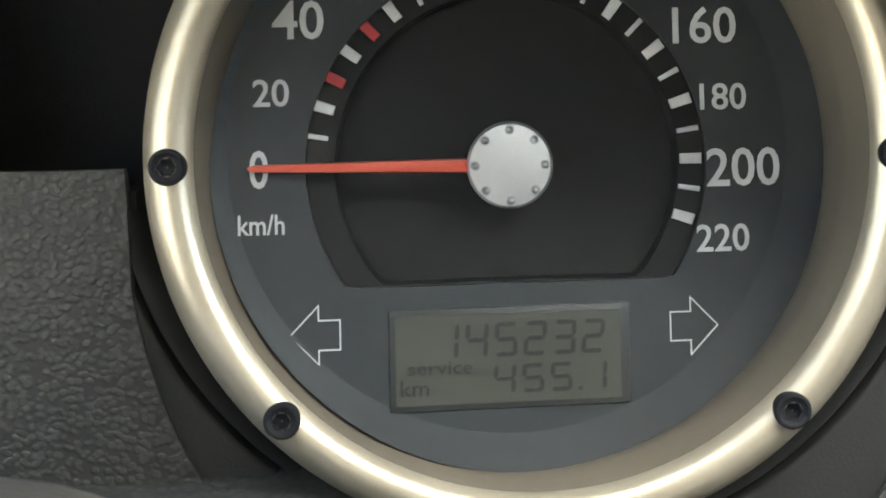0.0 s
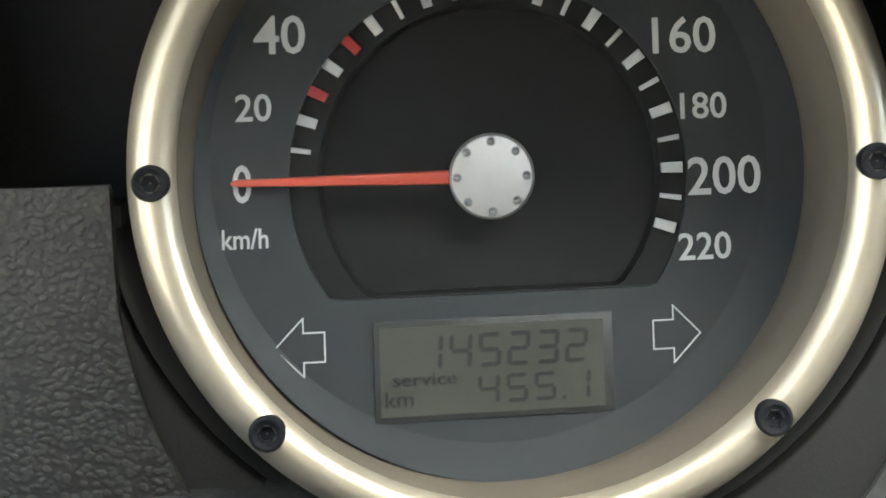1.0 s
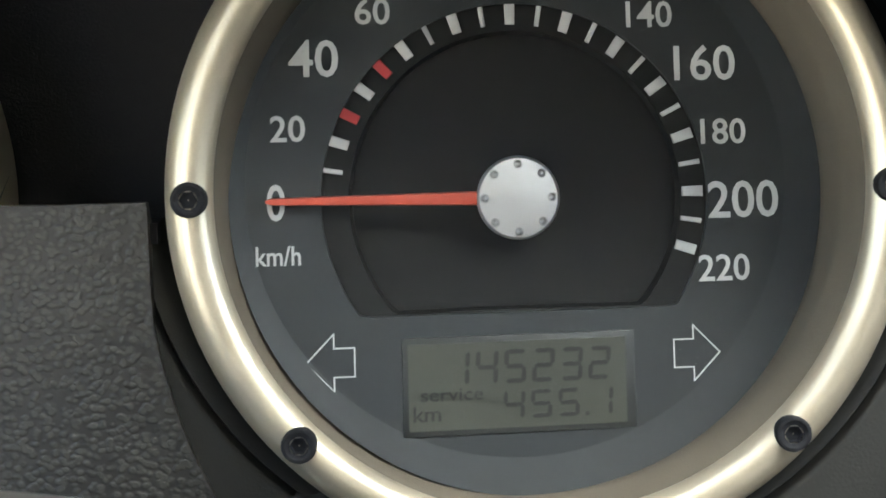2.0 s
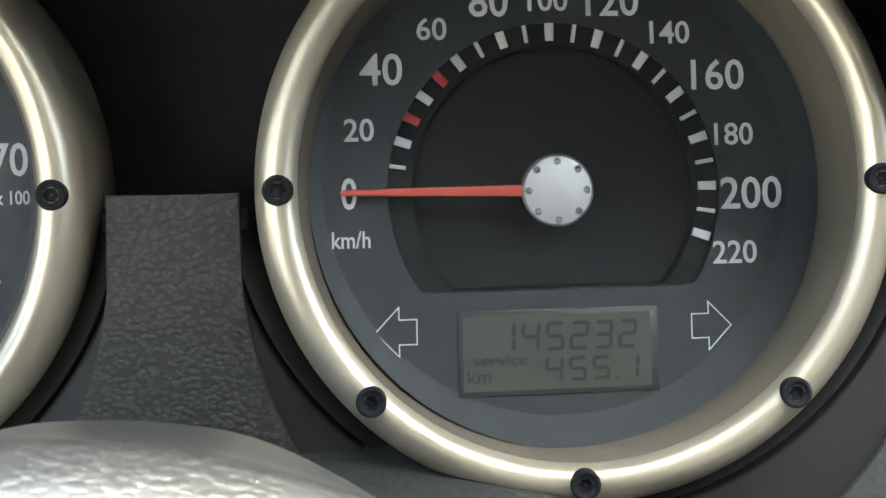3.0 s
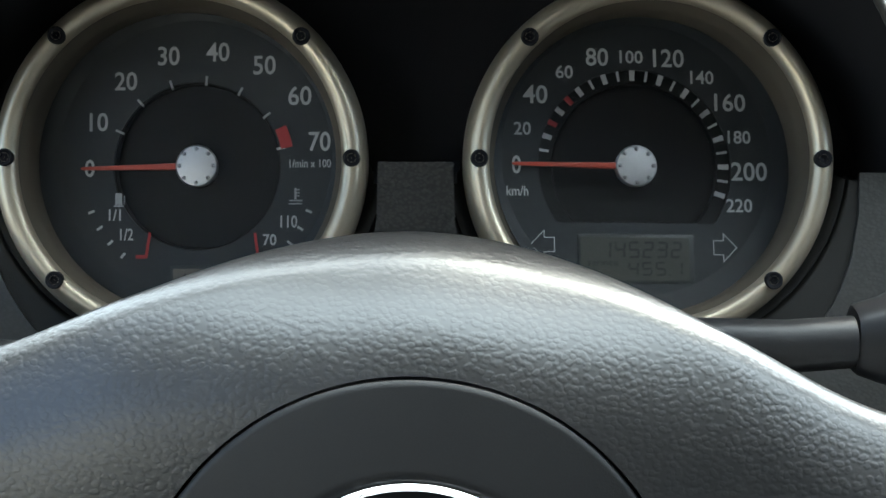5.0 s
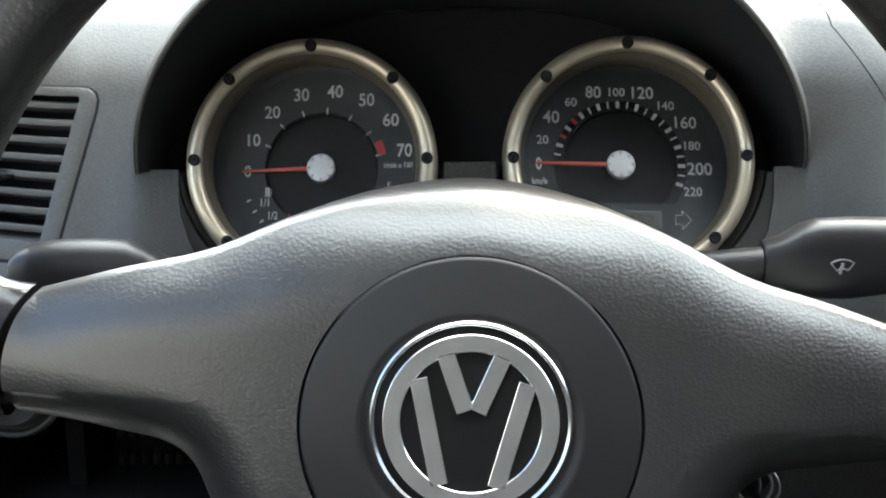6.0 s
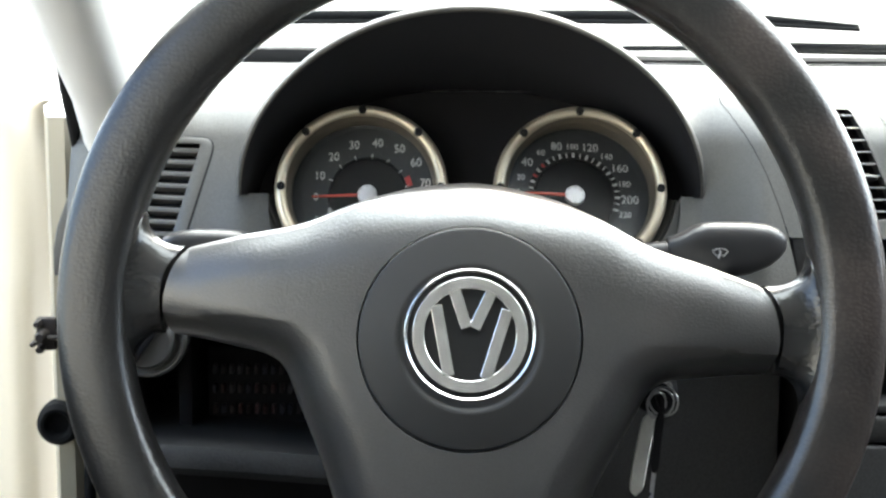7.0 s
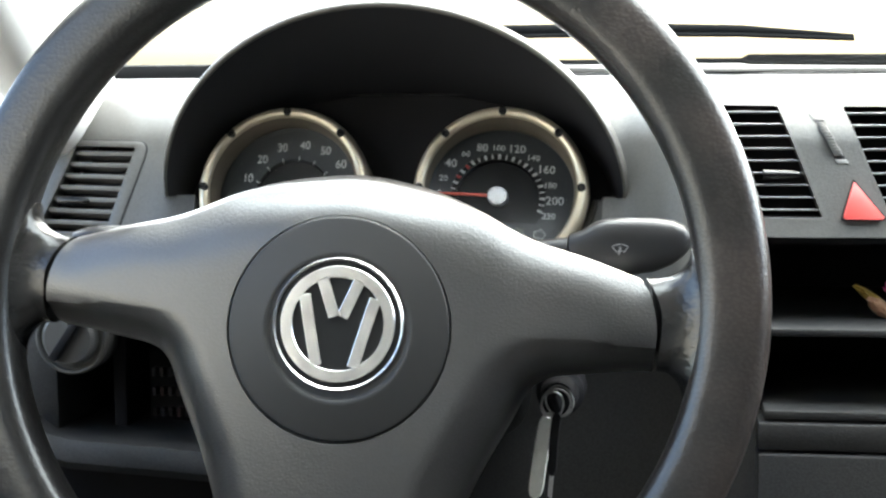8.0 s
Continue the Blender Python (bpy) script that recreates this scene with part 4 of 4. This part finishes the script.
def vent(name, poly, slats, tab, label, frame_w=0.0045, proud=True, top=1.0):
    v = thing(name, pose(0, 0, 0), label, "air vent", group="dashboard air vents")

    def at(u, z, d):
        return (u, face_y(u, z) + d, z)
    cu, cz = sum(p[0] for p in poly) / 4, sum(p[1] for p in poly) / 4

    def loop(off, d, n=16):
        """Rounded outline of the opening, pushed outwards by off."""
        pts = []
        e = [(Vector(a), Vector(b)) for a, b in zip(poly, poly[1:] + poly[:1])]
        lines = []
        for i, (a, b) in enumerate(e):
            nn = Vector(((b - a).y, -(b - a).x)).normalized()
            if nn.dot(Vector((cu, cz)) - a) > 0:
                nn = -nn
            lines.append((a + nn * off * (top if i == 0 and off > 0.001 else 1.0), (b - a).normalized()))
        cor = []
        for i in range(4):
            (p, dv), (q, ev) = lines[i - 1], lines[i]
            den = dv.x * ev.y - dv.y * ev.x
            t = ((q - p).x * ev.y - (q - p).y * ev.x) / den
            cor.append(p + dv * t)
        rad = max(0.0012, 0.0015 + off)
        for i in range(4):
            c, prv, nxt = cor[i], cor[i - 1], cor[(i + 1) % 4]
            a, b = c + (prv - c).normalized() * rad, c + (nxt - c).normalized() * rad
            for k in range(5):
                t = k / 4
                w = a * (1 - t) ** 2 + c * 2 * t * (1 - t) + b * t * t
                pts.append(w)
            for k in range(1, 8):
                pts.append(b.lerp(cor[(i + 1) % 4] + (c - cor[(i + 1) % 4]).normalized() * rad, k / 8))
        return [at(p.x, p.y, d) for p in pts]
    bm = bmesh.new()
    lift = -0.0006 if proud else -0.0001
    grid(bm, [loop(frame_w, 0.0015), loop(frame_w, lift * 0.3), loop(frame_w - 0.0008, lift), loop(0.0006, lift), loop(0.0, lift * 0.5), loop(-0.0002, 0.014)], closed=True)
    part("vent_frame", bm, M_DASH, v, "grey vent surround")
    bm = bmesh.new() if proud else None
    if proud:
        grid(bm, [loop(frame_w + 0.0010, -0.0001), loop(frame_w - 0.0002, -0.0003), loop(frame_w - 0.0002, 0.004)], closed=True)
        part("parting_line", bm, M_BLACK, v)
    bm = bmesh.new()
    vs = grid(bm, [loop(0.0, 0.012), loop(0.0, 0.030)], closed=True)
    bm.faces.new(vs[-1])
    part("duct", bm, M_BLACK, v, "black duct opening")
    (x0, zt), (x1, _), (x2, zb), (x3, _) = poly
    shape = ((0.0034, 0.0014), (0.0026, 0.0011), (0.0024, 0.0), (0.0026, -0.0010), (0.0120, -0.0046), (0.0122, -0.0034)) if proud else ((0.0030, 0.0006), (0.0024, 0.0002), (0.0028, -0.0004), (0.0120, -0.0012), (0.0122, -0.0002))
    for k in range(slats):
        t = (k + 0.65) / (slats + 0.25)
        z = zt + (zb - zt) * t
        ul, ur = x0 + (x3 - x0) * t + 0.0001, x1 + (x2 - x1) * t - 0.0001
        bm = bmesh.new()
        rows = []
        for i in range(9):
            u = ul + (ur - ul) * i / 8
            rows.append([at(u, z + dz, 0.0)[:1] + (face_y(u, z) + d, z + dz) for d, dz in shape])
        grid(bm, rows, closed=True, cap=True)
        slat = part("slat", bm, M_SLAT if proud else M_LOWER, v)
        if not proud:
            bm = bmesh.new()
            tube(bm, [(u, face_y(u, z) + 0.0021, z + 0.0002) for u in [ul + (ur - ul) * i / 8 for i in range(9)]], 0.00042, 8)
            part("edge", bm, M_LIP, slat, "worn slat edge with painted sky highlight")
    if tab:
        u, z = tab
        bm = bmesh.new()
        y = face_y(u, z)
        rows = []
        for x, hz, hy in ((-0.0095, 0.0022, 0.0022), (-0.009, 0.0026, 0.003), (0.004, 0.0022, 0.0028), (0.0085, 0.0014, 0.002), (0.009, 0.0008, 0.001)):
            rows.append([(u + x, y + 0.0008 + hy * math.cos(a), z + hz * math.sin(a)) for a in [2 * math.pi * q / 16 for q in range(16)]])
        grid(bm, rows, closed=True, cap=True)
        part("vane_tab", bm, M_TAB, v, "glossy black sliding vane tab")
    return v


vent("air_vent", VENTS["side"], 8, (-0.183, -0.009), "slanted side air vent with dark slats and grey surround", frame_w=0.0072, top=0.45)
vent("air_vent", VENTS["centre"], 9, (0.202, 0.0095), "centre air vent with thin dark slats", frame_w=0.0022, proud=False)
vent("air_vent", VENTS["far"], 9, (0.279, 0.0095), "centre air vent beside the hazard switch", frame_w=0.0022, proud=False)

wheel_sw = thing("vent_thumbwheel", pose(0, 0, 0), "ribbed grey vent thumbwheel in a slanted slot", "thumbwheel")
bm = bmesh.new()


def slot_u(z):
    """Middle of the slanted slot at the height z."""
    return 0.2185 + (0.040 - z) * 0.53


def slot_piece(name, z0, z1, half, d0, d1, mat, label=""):
    bm = bmesh.new()
    prism(bm, [(slot_u(z1) - half, z1), (slot_u(z1) + half, z1), (slot_u(z0) + half, z0), (slot_u(z0) - half, z0)], d0, d1, bevel=0.0003)
    for v in bm.verts:
        v.co.y += face_y(v.co.x, v.co.z)
    return part(name, bm, mat, wheel_sw, label)


bm.free()
slot_piece("slot", 0.0172, 0.0357, 0.0026, -0.0004, 0.004, M_BLACK, "dark slot")
slot_piece("icon_plate", 0.0146, 0.0168, 0.0028, -0.0006, 0.003, M_WHEEL)
for k in range(4):
    slot_piece("grip", 0.0363 + 0.0011 * k, 0.0370 + 0.0011 * k, 0.0030, -0.0008, 0.003, M_WHEEL)
for k in range(13):
    a = (k - 6) / 6.5 * 1.2
    z = 0.0268 - 0.0085 * math.sin(a)
    u = slot_u(z)
    y = face_y(u, z) - 0.0046 * math.cos(a) + 0.0006
    bm = bmesh.new()
    box(bm, u - 0.0019, u + 0.0019, y, y + 0.004, z - 0.00062, z + 0.00062, bevel=0.00025)
    part("rib", bm, M_WHEEL, wheel_sw)

haz = thing("hazard_switch", pose(0, 0, 0), "red triangular hazard light switch", "switch")
for nm, grow, d0, d1, mat in (("switch_well", 0.0005, -0.0003, 0.003, M_BLACK), ("button", -0.0002, -0.0030, 0.002, M_HAZARD)):
    tri = [Vector((0.2366, 0.0068)), Vector((0.2520, -0.0118)), Vector((0.2306, -0.0118))]
    c = (tri[0] + tri[1] + tri[2]) / 3
    tri = [p + (p - c).normalized() * grow * 2 for p in tri]
    pts = []
    for i in range(3):
        p, a, b = tri[i], tri[i - 1], tri[(i + 1) % 3]
        s, e = p + (a - p).normalized() * 0.0016, p + (b - p).normalized() * 0.0016
        pts += [tuple(s * (1 - t) ** 2 + p * 2 * t * (1 - t) + e * t * t) for t in (0, 0.25, 0.5, 0.75, 1)]
    bm = bmesh.new()
    prism(bm, pts, d0, d1, bevel=0.0006 if mat is M_HAZARD else 0)
    for v in bm.verts:
        v.co.y += face_y(v.co.x, v.co.z)
    part(nm, bm, mat, haz)

# ---- centre stack below the panel ----
stack = thing("centre_stack", pose(0, 0, 0), "open dark storage slots in the centre stack", "storage", kind="structure")
bm = bmesh.new()
box(bm, 0.19, 0.43, 0.10, 0.104, -0.30, -0.018)
box(bm, 0.19, 0.43, -0.026, 0.10, -0.0245, -0.0208)
box(bm, 0.190, 0.193, -0.03, 0.10, -0.30, -0.022)
box(bm, 0.427, 0.43, -0.03, 0.10, -0.30, -0.022)
part("slot_lining", bm, M_BLACK, stack)
bm = bmesh.new()
rows = []
for k in range(12):
    z = -0.0212 - 0.28 * k / 11
    rows.append([(seam(z) + du, y, z) for du, y in ((0.0, 0.05), (0.0, face_y(0.165, -0.02) - 0.02 * k / 11 + 0.002), (0.002, face_y(0.165, -0.02) - 0.02 * k / 11), (0.191 - seam(z), face_y(0.19, -0.02) - 0.02 * k / 11), (0.191 - seam(z), 0.05))])
grid(bm, rows)
part("side_cheek", bm, M_LOWER, stack)
for z0, z1, y0 in ((-0.0672, -0.0632, -0.050), (-0.1065, -0.1020, -0.058)):
    bm = bmesh.new()
    box(bm, 0.193, 0.427, y0, 0.099, z0, z1, bevel=0.0012)
    part("shelf", bm, M_LOWER, stack, "thin grey shelf lip")
bm = bmesh.new()
box(bm, 0.19, 0.43, -0.060, 0.02, -0.1215, -0.1078, bevel=0.002)
part("lower_lip", bm, M_LOWER, stack)
bm = bmesh.new()
box(bm, 0.19, 0.43, -0.062, 0.02, -0.30, -0.1228, bevel=0.002)
part("lower_panel", bm, M_LOWER, stack)

wrap = thing("sweet_wrapper", pose(0.248, -0.012, -0.0632), "crumpled yellow and brown wrapper lying on the shelf", "wrapper")
random.seed(4)
for nm, mat, c, r, sq in (("foil", M_YELLOW, (0.0, 0.0, 0.010), 0.010, (1.2, 0.4, 0.24)), ("paper", M_BROWN, (0.004, -0.004, 0.0055), 0.008, (1.0, 0.55, 0.45)), ("film", M_PINK, (0.013, 0.003, 0.012), 0.010, (0.9, 0.4, 0.35))):
    bm = bmesh.new()
    bmesh.ops.create_icosphere(bm, subdivisions=3, radius=r)
    for v in bm.verts:
        k = 1 + 0.35 * noise.noise(v.co * 260 + Vector((c[0] * 900, 3, 1)))
        v.co = Vector((v.co.x * sq[0] * k, v.co.y * sq[1] * k, v.co.z * sq[2] * k))
        v.co = pose(*c, 0, 35, 20) @ v.co
    part(nm, bm, mat, wrap, smooth=False)

# ---- lower dashboard on the driver's side ----
lower = thing("lower_dashboard", pose(0, 0, 0), "dark lower dashboard with open fuse recess", "dashboard", kind="structure")


def lower_y(z):
    return face_y(-0.15, -0.062) + (z + 0.062) * -0.10 - 0.004


bm = bmesh.new()
for x0, x1, z0, z1 in ((-0.206, 0.164, -0.078, -0.0705), (-0.206, -0.182, -0.145, -0.078), (-0.055, 0.166, -0.30, -0.078)):
    box(bm, x0, x1, lower_y(z1), 0.10, z0, z1, bevel=0.002)
part("lower_panel", bm, M_LOWER, lower)
bm = bmesh.new()
rows = []
for u, dz in ((-0.206, 0.030), (-0.196, 0.012), (-0.184, 0.003), (-0.172, 0.0), (-0.12, -0.003), (-0.06, -0.0075), (0.0, -0.011)):
    c = -0.1410 + dz
    rows.append([(u, y, z) for y, z in ((0.08, c + 0.0065), (-0.020, c + 0.0080), (-0.028, c + 0.0070), (-0.031, c + 0.003), (-0.032, c - 0.004), (-0.029, c - 0.0085), (-0.020, c - 0.010), (0.08, c - 0.010))])
grid(bm, rows, closed=True, cap=True)
part("pocket_lip", bm, M_LOWER, lower, "rounded grey pocket lip")
bm = bmesh.new()
box(bm, -0.215, -0.055, 0.085, 0.090, -0.16, -0.06)
box(bm, -0.206, -0.05, 0.02, 0.09, -0.20, -0.150)
box(bm, -0.160, -0.153, 0.01, 0.085, -0.14, -0.072)
part("recess_lining", bm, M_BLACK, lower)
bm = bmesh.new()
box(bm, -0.210, 0.16, 0.03, 0.05, -0.46, -0.15, bevel=0.004)
part("knee_panel", bm, M_BLACK, lower)

fuse = thing("fuse_box", pose(0, 0, 0), "fuse box with rows of small coloured fuses in the recess", "fuse box")
bm = bmesh.new()
box(bm, -0.148, -0.085, 0.034, 0.084, -0.1435, -0.095, bevel=0.002)
part("fuse_holder", bm, M_BLACK, fuse)
random.seed(11)
for row, z in enumerate((-0.1075, -0.1185, -0.1305)):
    for k in range(11):
        u = -0.1430 + 0.0047 * k
        bm = bmesh.new()
        box(bm, u - 0.0011, u + 0.0011, 0.028, 0.036, z - 0.0024, z + 0.0024, bevel=0.0004, seg=1)
        part("fuse", bm, random.choice(M_FUSE), fuse)

knob = thing("headlight_switch", pose(-0.1700, lower_y(-0.08) - 0.004, -0.0785), "round grey headlight switch on the lower dashboard", "switch")
bm = bmesh.new()
lathe(bm, [(0.0205, 0.012), (0.0205, -0.004), (0.0192, -0.0055), (0.0180, -0.0052), (0.0172, -0.0035), (0.0002, -0.003)], seg=48, caps=(False, True))
part("switch_ring", bm, M_DASH, knob, "grey switch surround")
bm = bmesh.new()
lathe(bm, [(0.0150, -0.003), (0.0145, -0.009), (0.0130, -0.0105), (0.0002, -0.0105)], seg=40, caps=(False, True))
dial = part("dial", bm, M_SLAT, knob, "grey rotary dial")
bm = bmesh.new()
box(bm, -0.0022, 0.0022, -0.0165, -0.0100, -0.0125, 0.0125, bevel=0.001, m=pose(0, 0, 0, 0, 35, 0))
part("grip_bar", bm, M_BLACK, dial)

# ---- windscreen, pillar, wipers, body ----
XR = 0.98
ws = thing("windscreen", pose(0, 0, 0), "clear windscreen above the dashboard", "window", kind="structure")
bm = bmesh.new()
grid(bm, [[(-0.235 + (XR + 0.235) * k / 20, 0.222 - 0.03 * (2 * k / 20 - 1) ** 2 + 0.02 - 0.56 * t, 0.058 + 0.45 * t) for k in range(21)] for t in (0, 0.25, 0.5, 0.75, 1)])
pane = part("pane", bm, M_GLASS, ws)
pane.visible_shadow = False
bm = bmesh.new()
rows = []
for k in range(21):
    u, y = -0.235 + (XR + 0.235) * k / 20, 0.205 - 0.02 * (2 * k / 20 - 1) ** 2
    z = 0.0588
    h = 0.0062 - 0.0056 * min(1.0, max(0.0, (u + 0.10) / 0.24))
    rows.append([(u, y, z - 0.012), (u, y, z), (u, y + 0.004, z + h), (u, y + 0.022, z + h + 0.001), (u, y + 0.024, z - 0.012)])
grid(bm, rows, closed=True, cap=True)
part("lower_seal", bm, M_RUBBER, ws, "black windscreen seal")
pillar = thing("windscreen_pillar", pose(0, 0, 0), "pale grey plastic trim on the windscreen pillar", "pillar", kind="structure")
bm = bmesh.new()
rows = []
for c, w, d in (((-0.2116, 0.1698, -0.0137), 0.021, 0.05), ((-0.2045, 0.0989, 0.0217), 0.020, 0.05), ((-0.1955, 0.0281, 0.0660), 0.0225, 0.05), ((-0.1965, -0.0251, 0.1015), 0.0245, 0.045), ((-0.1990, -0.1491, 0.1901), 0.026, 0.04), ((-0.2089, -0.3618, 0.3318), 0.032, 0.04), ((-0.2222, -0.5567, 0.4559), 0.04, 0.04)):
    rows.append([(c[0] + w * math.copysign(abs(math.cos(a)) ** 0.7, math.cos(a)), c[1] + d * 0.6 * math.sin(a), c[2] + d * 0.6 * math.sin(a)) for a in [2 * math.pi * k / 24 for k in range(24)]])
grid(bm, rows, closed=True, cap=True)
part("pillar_trim", bm, M_TRIM, pillar)
bm = bmesh.new()
tube(bm, smooth_line([(-0.2280, 0.0815, -0.2086), (-0.2250, 0.080, -0.0403), (-0.2246, 0.070, 0.003), (-0.2252, 0.045, 0.047), (-0.2248, 0.030, 0.066), (-0.2255, -0.0251, 0.1040), (-0.2330, -0.3618, 0.3340)], 6), 0.0036, 12)
part("door_seal", bm, M_RUBBER, pillar, "black rubber door seal")

for path, r in ((((-0.12, 0.245, 0.0850), (-0.02, 0.243, 0.0862), (0.12, 0.24, 0.0866), (0.19, 0.24, 0.0852), (0.262, 0.24, 0.0803)), (0.0040, 0.0042, 0.0042, 0.0036, 0.0018)),
                (((0.04, 0.24, 0.0655), (0.150, 0.24, 0.0662), (0.1905, 0.24, 0.0660), (0.1955, 0.24, 0.0668), (0.32, 0.24, 0.0655), (0.80, 0.25, 0.062)), (0.0011, 0.0011, 0.0011, 0.0030, 0.0036, 0.004))):
    wp = thing("windscreen_wiper", pose(0, 0, 0), "black wiper arm resting outside the windscreen", "wiper", group="windscreen wipers")
    bm = bmesh.new()
    tube(bm, path, list(r), 10)
    part("wiper_arm", bm, M_RUBBER, wp)
    bm = bmesh.new()
    tube(bm, [(p[0], p[1] - 0.004, p[2] - q * 0.9) for p, q in zip(path, r)], 0.0018, 6)
    part("wiper_blade", bm, M_RUBBER, wp)

bonnet = thing("bonnet", pose(0, 0, 0), "cream painted car bonnet in front of the windscreen", "bonnet", kind="structure")
bm = bmesh.new()
grid(bm, [[(-0.30 + 1.33 * k / 16, 0.262 + 1.0 * t, 0.046 - 0.16 * t ** 1.6 - 0.02 * (2 * k / 16 - 1) ** 2) for k in range(17)] for t in (0, 0.15, 0.3, 0.5, 0.7, 0.9, 1)])
part("bonnet_panel", bm, M_PAINT, bonnet)

post = thing("hinge_post", pose(0, 0, 0), "cream painted hinge post with greasy door check strap", "car body", kind="structure")
bm = bmesh.new()
rows = []
for z in (-0.62, -0.3, -0.06, 0.0, 0.03):
    rows.append([(x, y, z) for x, y in ((-0.232, 0.22), (-0.232, 0.085), (-0.236, 0.080), (-0.246, 0.082), (-0.252, 0.10), (-0.268, 0.16), (-0.272, 0.19), (-0.272, 0.22))])
grid(bm, rows, closed=True, cap=True)
part("post_panel", bm, M_PAINT, post)
bm = bmesh.new()
lathe(bm, [(0.0135, 0.004), (0.0135, -0.003), (0.0125, -0.006), (0.0128, -0.008), (0.010, -0.011), (0.008, -0.0105), (0.006, -0.006), (0.0002, -0.006)], seg=32, caps=(False, True))
gr = part("grommet", bm, M_RUBBER, post, "ribbed black rubber cable boot")
gr.location = (-0.2445, 0.084, -0.1535)
bm = bmesh.new()
box(bm, -0.2560, -0.2440, 0.076, 0.082, -0.1085, -0.0885, bevel=0.002)
for x, z, r in ((-0.2535, -0.0915, 0.0024), (-0.2525, -0.1065, 0.0026), (-0.2565, -0.1035, 0.0018)):
    lathe(bm, [(r, 0.078), (r, 0.070), (r * 0.7, 0.068), (0.0002, 0.068)], x, z, 6, caps=(False, True))
tube(bm, [(-0.2550, 0.074, -0.0985), (-0.247, 0.070, -0.0990), (-0.234, 0.068, -0.0985)], 0.0014, 8)
lathe(bm, [(0.0036, 0.078), (0.0036, 0.067), (0.0024, 0.065), (0.0002, 0.065)], -0.2510, -0.0985, 14, caps=(False, True))
part("check_strap", bm, M_DARKSTEEL, post, "greasy steel door check strap")

door = thing("car_door", pose(-0.298, 0.30, 0, 0, 0, -8), "open cream painted car door with pale lining", "car door")


def door_top(d):
    """Height of the door's upper edge at the distance d from its hinge side."""
    return 0.026 + 0.046 * min(1.0, d / 0.075) ** 0.75


bm = bmesh.new()
rows = []
for d in (0.0, 0.004, 0.010, 0.018, 0.028, 0.040, 0.055, 0.075, 0.11, 0.2, 0.5, 0.9):
    zt, e = door_top(d), 0.012 * (1 - min(1.0, d / 0.012)) ** 2
    front = [(-0.050 + e, -0.62), (-0.056 + e, -0.30), (-0.056 + e, -0.105), (-0.050 + e, -0.095), (-0.050 + e, zt - 0.030), (-0.046 + e, zt - 0.012), (-0.036 + e * 0.6, zt - 0.002), (-0.022, zt)]
    rows.append([(-d, y, z) for y, z in front + [(0.020, zt - 0.002), (0.034 - e, zt - 0.02), (0.036 - e, -0.62)]])
grid(bm, rows, closed=True, cap=True)
part("door_panel", bm, M_DOOR, door, "cream painted inner door skin")
bm = bmesh.new()
tube(bm, smooth_line([(-0.030, 0.0, 0.045), (-0.10, -0.005, 0.10), (-0.30, -0.01, 0.22), (-0.50, -0.02, 0.40), (-0.85, -0.02, 0.42), (-0.88, 0.0, 0.05)], 5), 0.016, 10)
part("window_frame", bm, M_DOOR, door)
bm = bmesh.new()
tube(bm, [(-0.030 - 0.02 * k, -0.0505, -0.020) for k in range(9)], 0.0016, 8)
part("pressed_line", bm, M_DOOR, door)

# unseen plain cabin shell behind and beside the camera, its walls shaped to limit light, and the ground outside
shell = thing("cabin_shell", pose(0, 0, 0), "unseen plain cabin shell limiting the light, pale roof, dark carpet", "car interior", kind="structure")
bm = bmesh.new()
box(bm, -0.30, XR + 0.05, -1.75, -0.32, 0.505, 0.53)
part("roof_lining", bm, M_HEADLINER, shell)
bm = bmesh.new()
box(bm, -0.34, XR + 0.09, -1.75, 0.25, -0.66, -0.62)
part("cabin_floor", bm, M_CARPET, shell)
bm = bmesh.new()
box(bm, XR + 0.02, XR + 0.06, -1.75, 0.5, -0.62, 0.16)
box(bm, XR + 0.02, XR + 0.06, -1.75, -0.55, 0.03, 0.51)
box(bm, -0.32, XR + 0.05, -1.75, -1.7, -0.62, 0.08)
box(bm, -0.32, XR + 0.05, -1.75, -1.7, 0.43, 0.51)
# Unseen fill over the right of the rear opening to cut light.
box(bm, 0.30, XR + 0.05, -1.75, -1.7, 0.08, 0.43)
box(bm, -0.26, XR + 0.05, 0.215, 0.235, -0.62, 0.045)
box(bm, -0.32, -0.28, -1.75, -0.95, -0.62, 0.08)
box(bm, -0.32, -0.28, -1.75, -0.34, 0.44, 0.51)
box(bm, -0.32, -0.28, -1.05, -0.95, 0.08, 0.44)
box(bm, -0.32, -0.28, -1.75, -1.55, 0.08, 0.44)
box(bm, -0.32, -0.28, -0.95, 0.01, -0.62, -0.06)
# Unseen fill that keeps bright ground from showing on the pad's left flank.
box(bm, -0.32, -0.28, 0.01, 0.079, -0.62, -0.21)
# Unseen block in place of a seat, keeps rear light off the dials.
box(bm, -0.28, 0.28, -1.12, -1.0, -0.62, 0.27)
part("cabin_light_block", bm, M_CLOTH, shell)
# Unseen wall added behind the car to bounce light onto the badge.
bounce = bmesh.new()
box(bounce, -9, 9, -6.2, -6.0, -1.0, 2.6)
tagged(part("bounce_wall", bounce, M_PLASTER), "unseen cream bounce wall added behind the car", "wall", kind="structure")
ground = bmesh.new()
bmesh.ops.create_grid(ground, x_segments=8, y_segments=8, size=400)
g = part("ground", ground, M_GROUND)
g.location = (0, 0, -1.0)
tagged(g, "pale sunlit concrete ground outside the car", "ground", kind="structure")
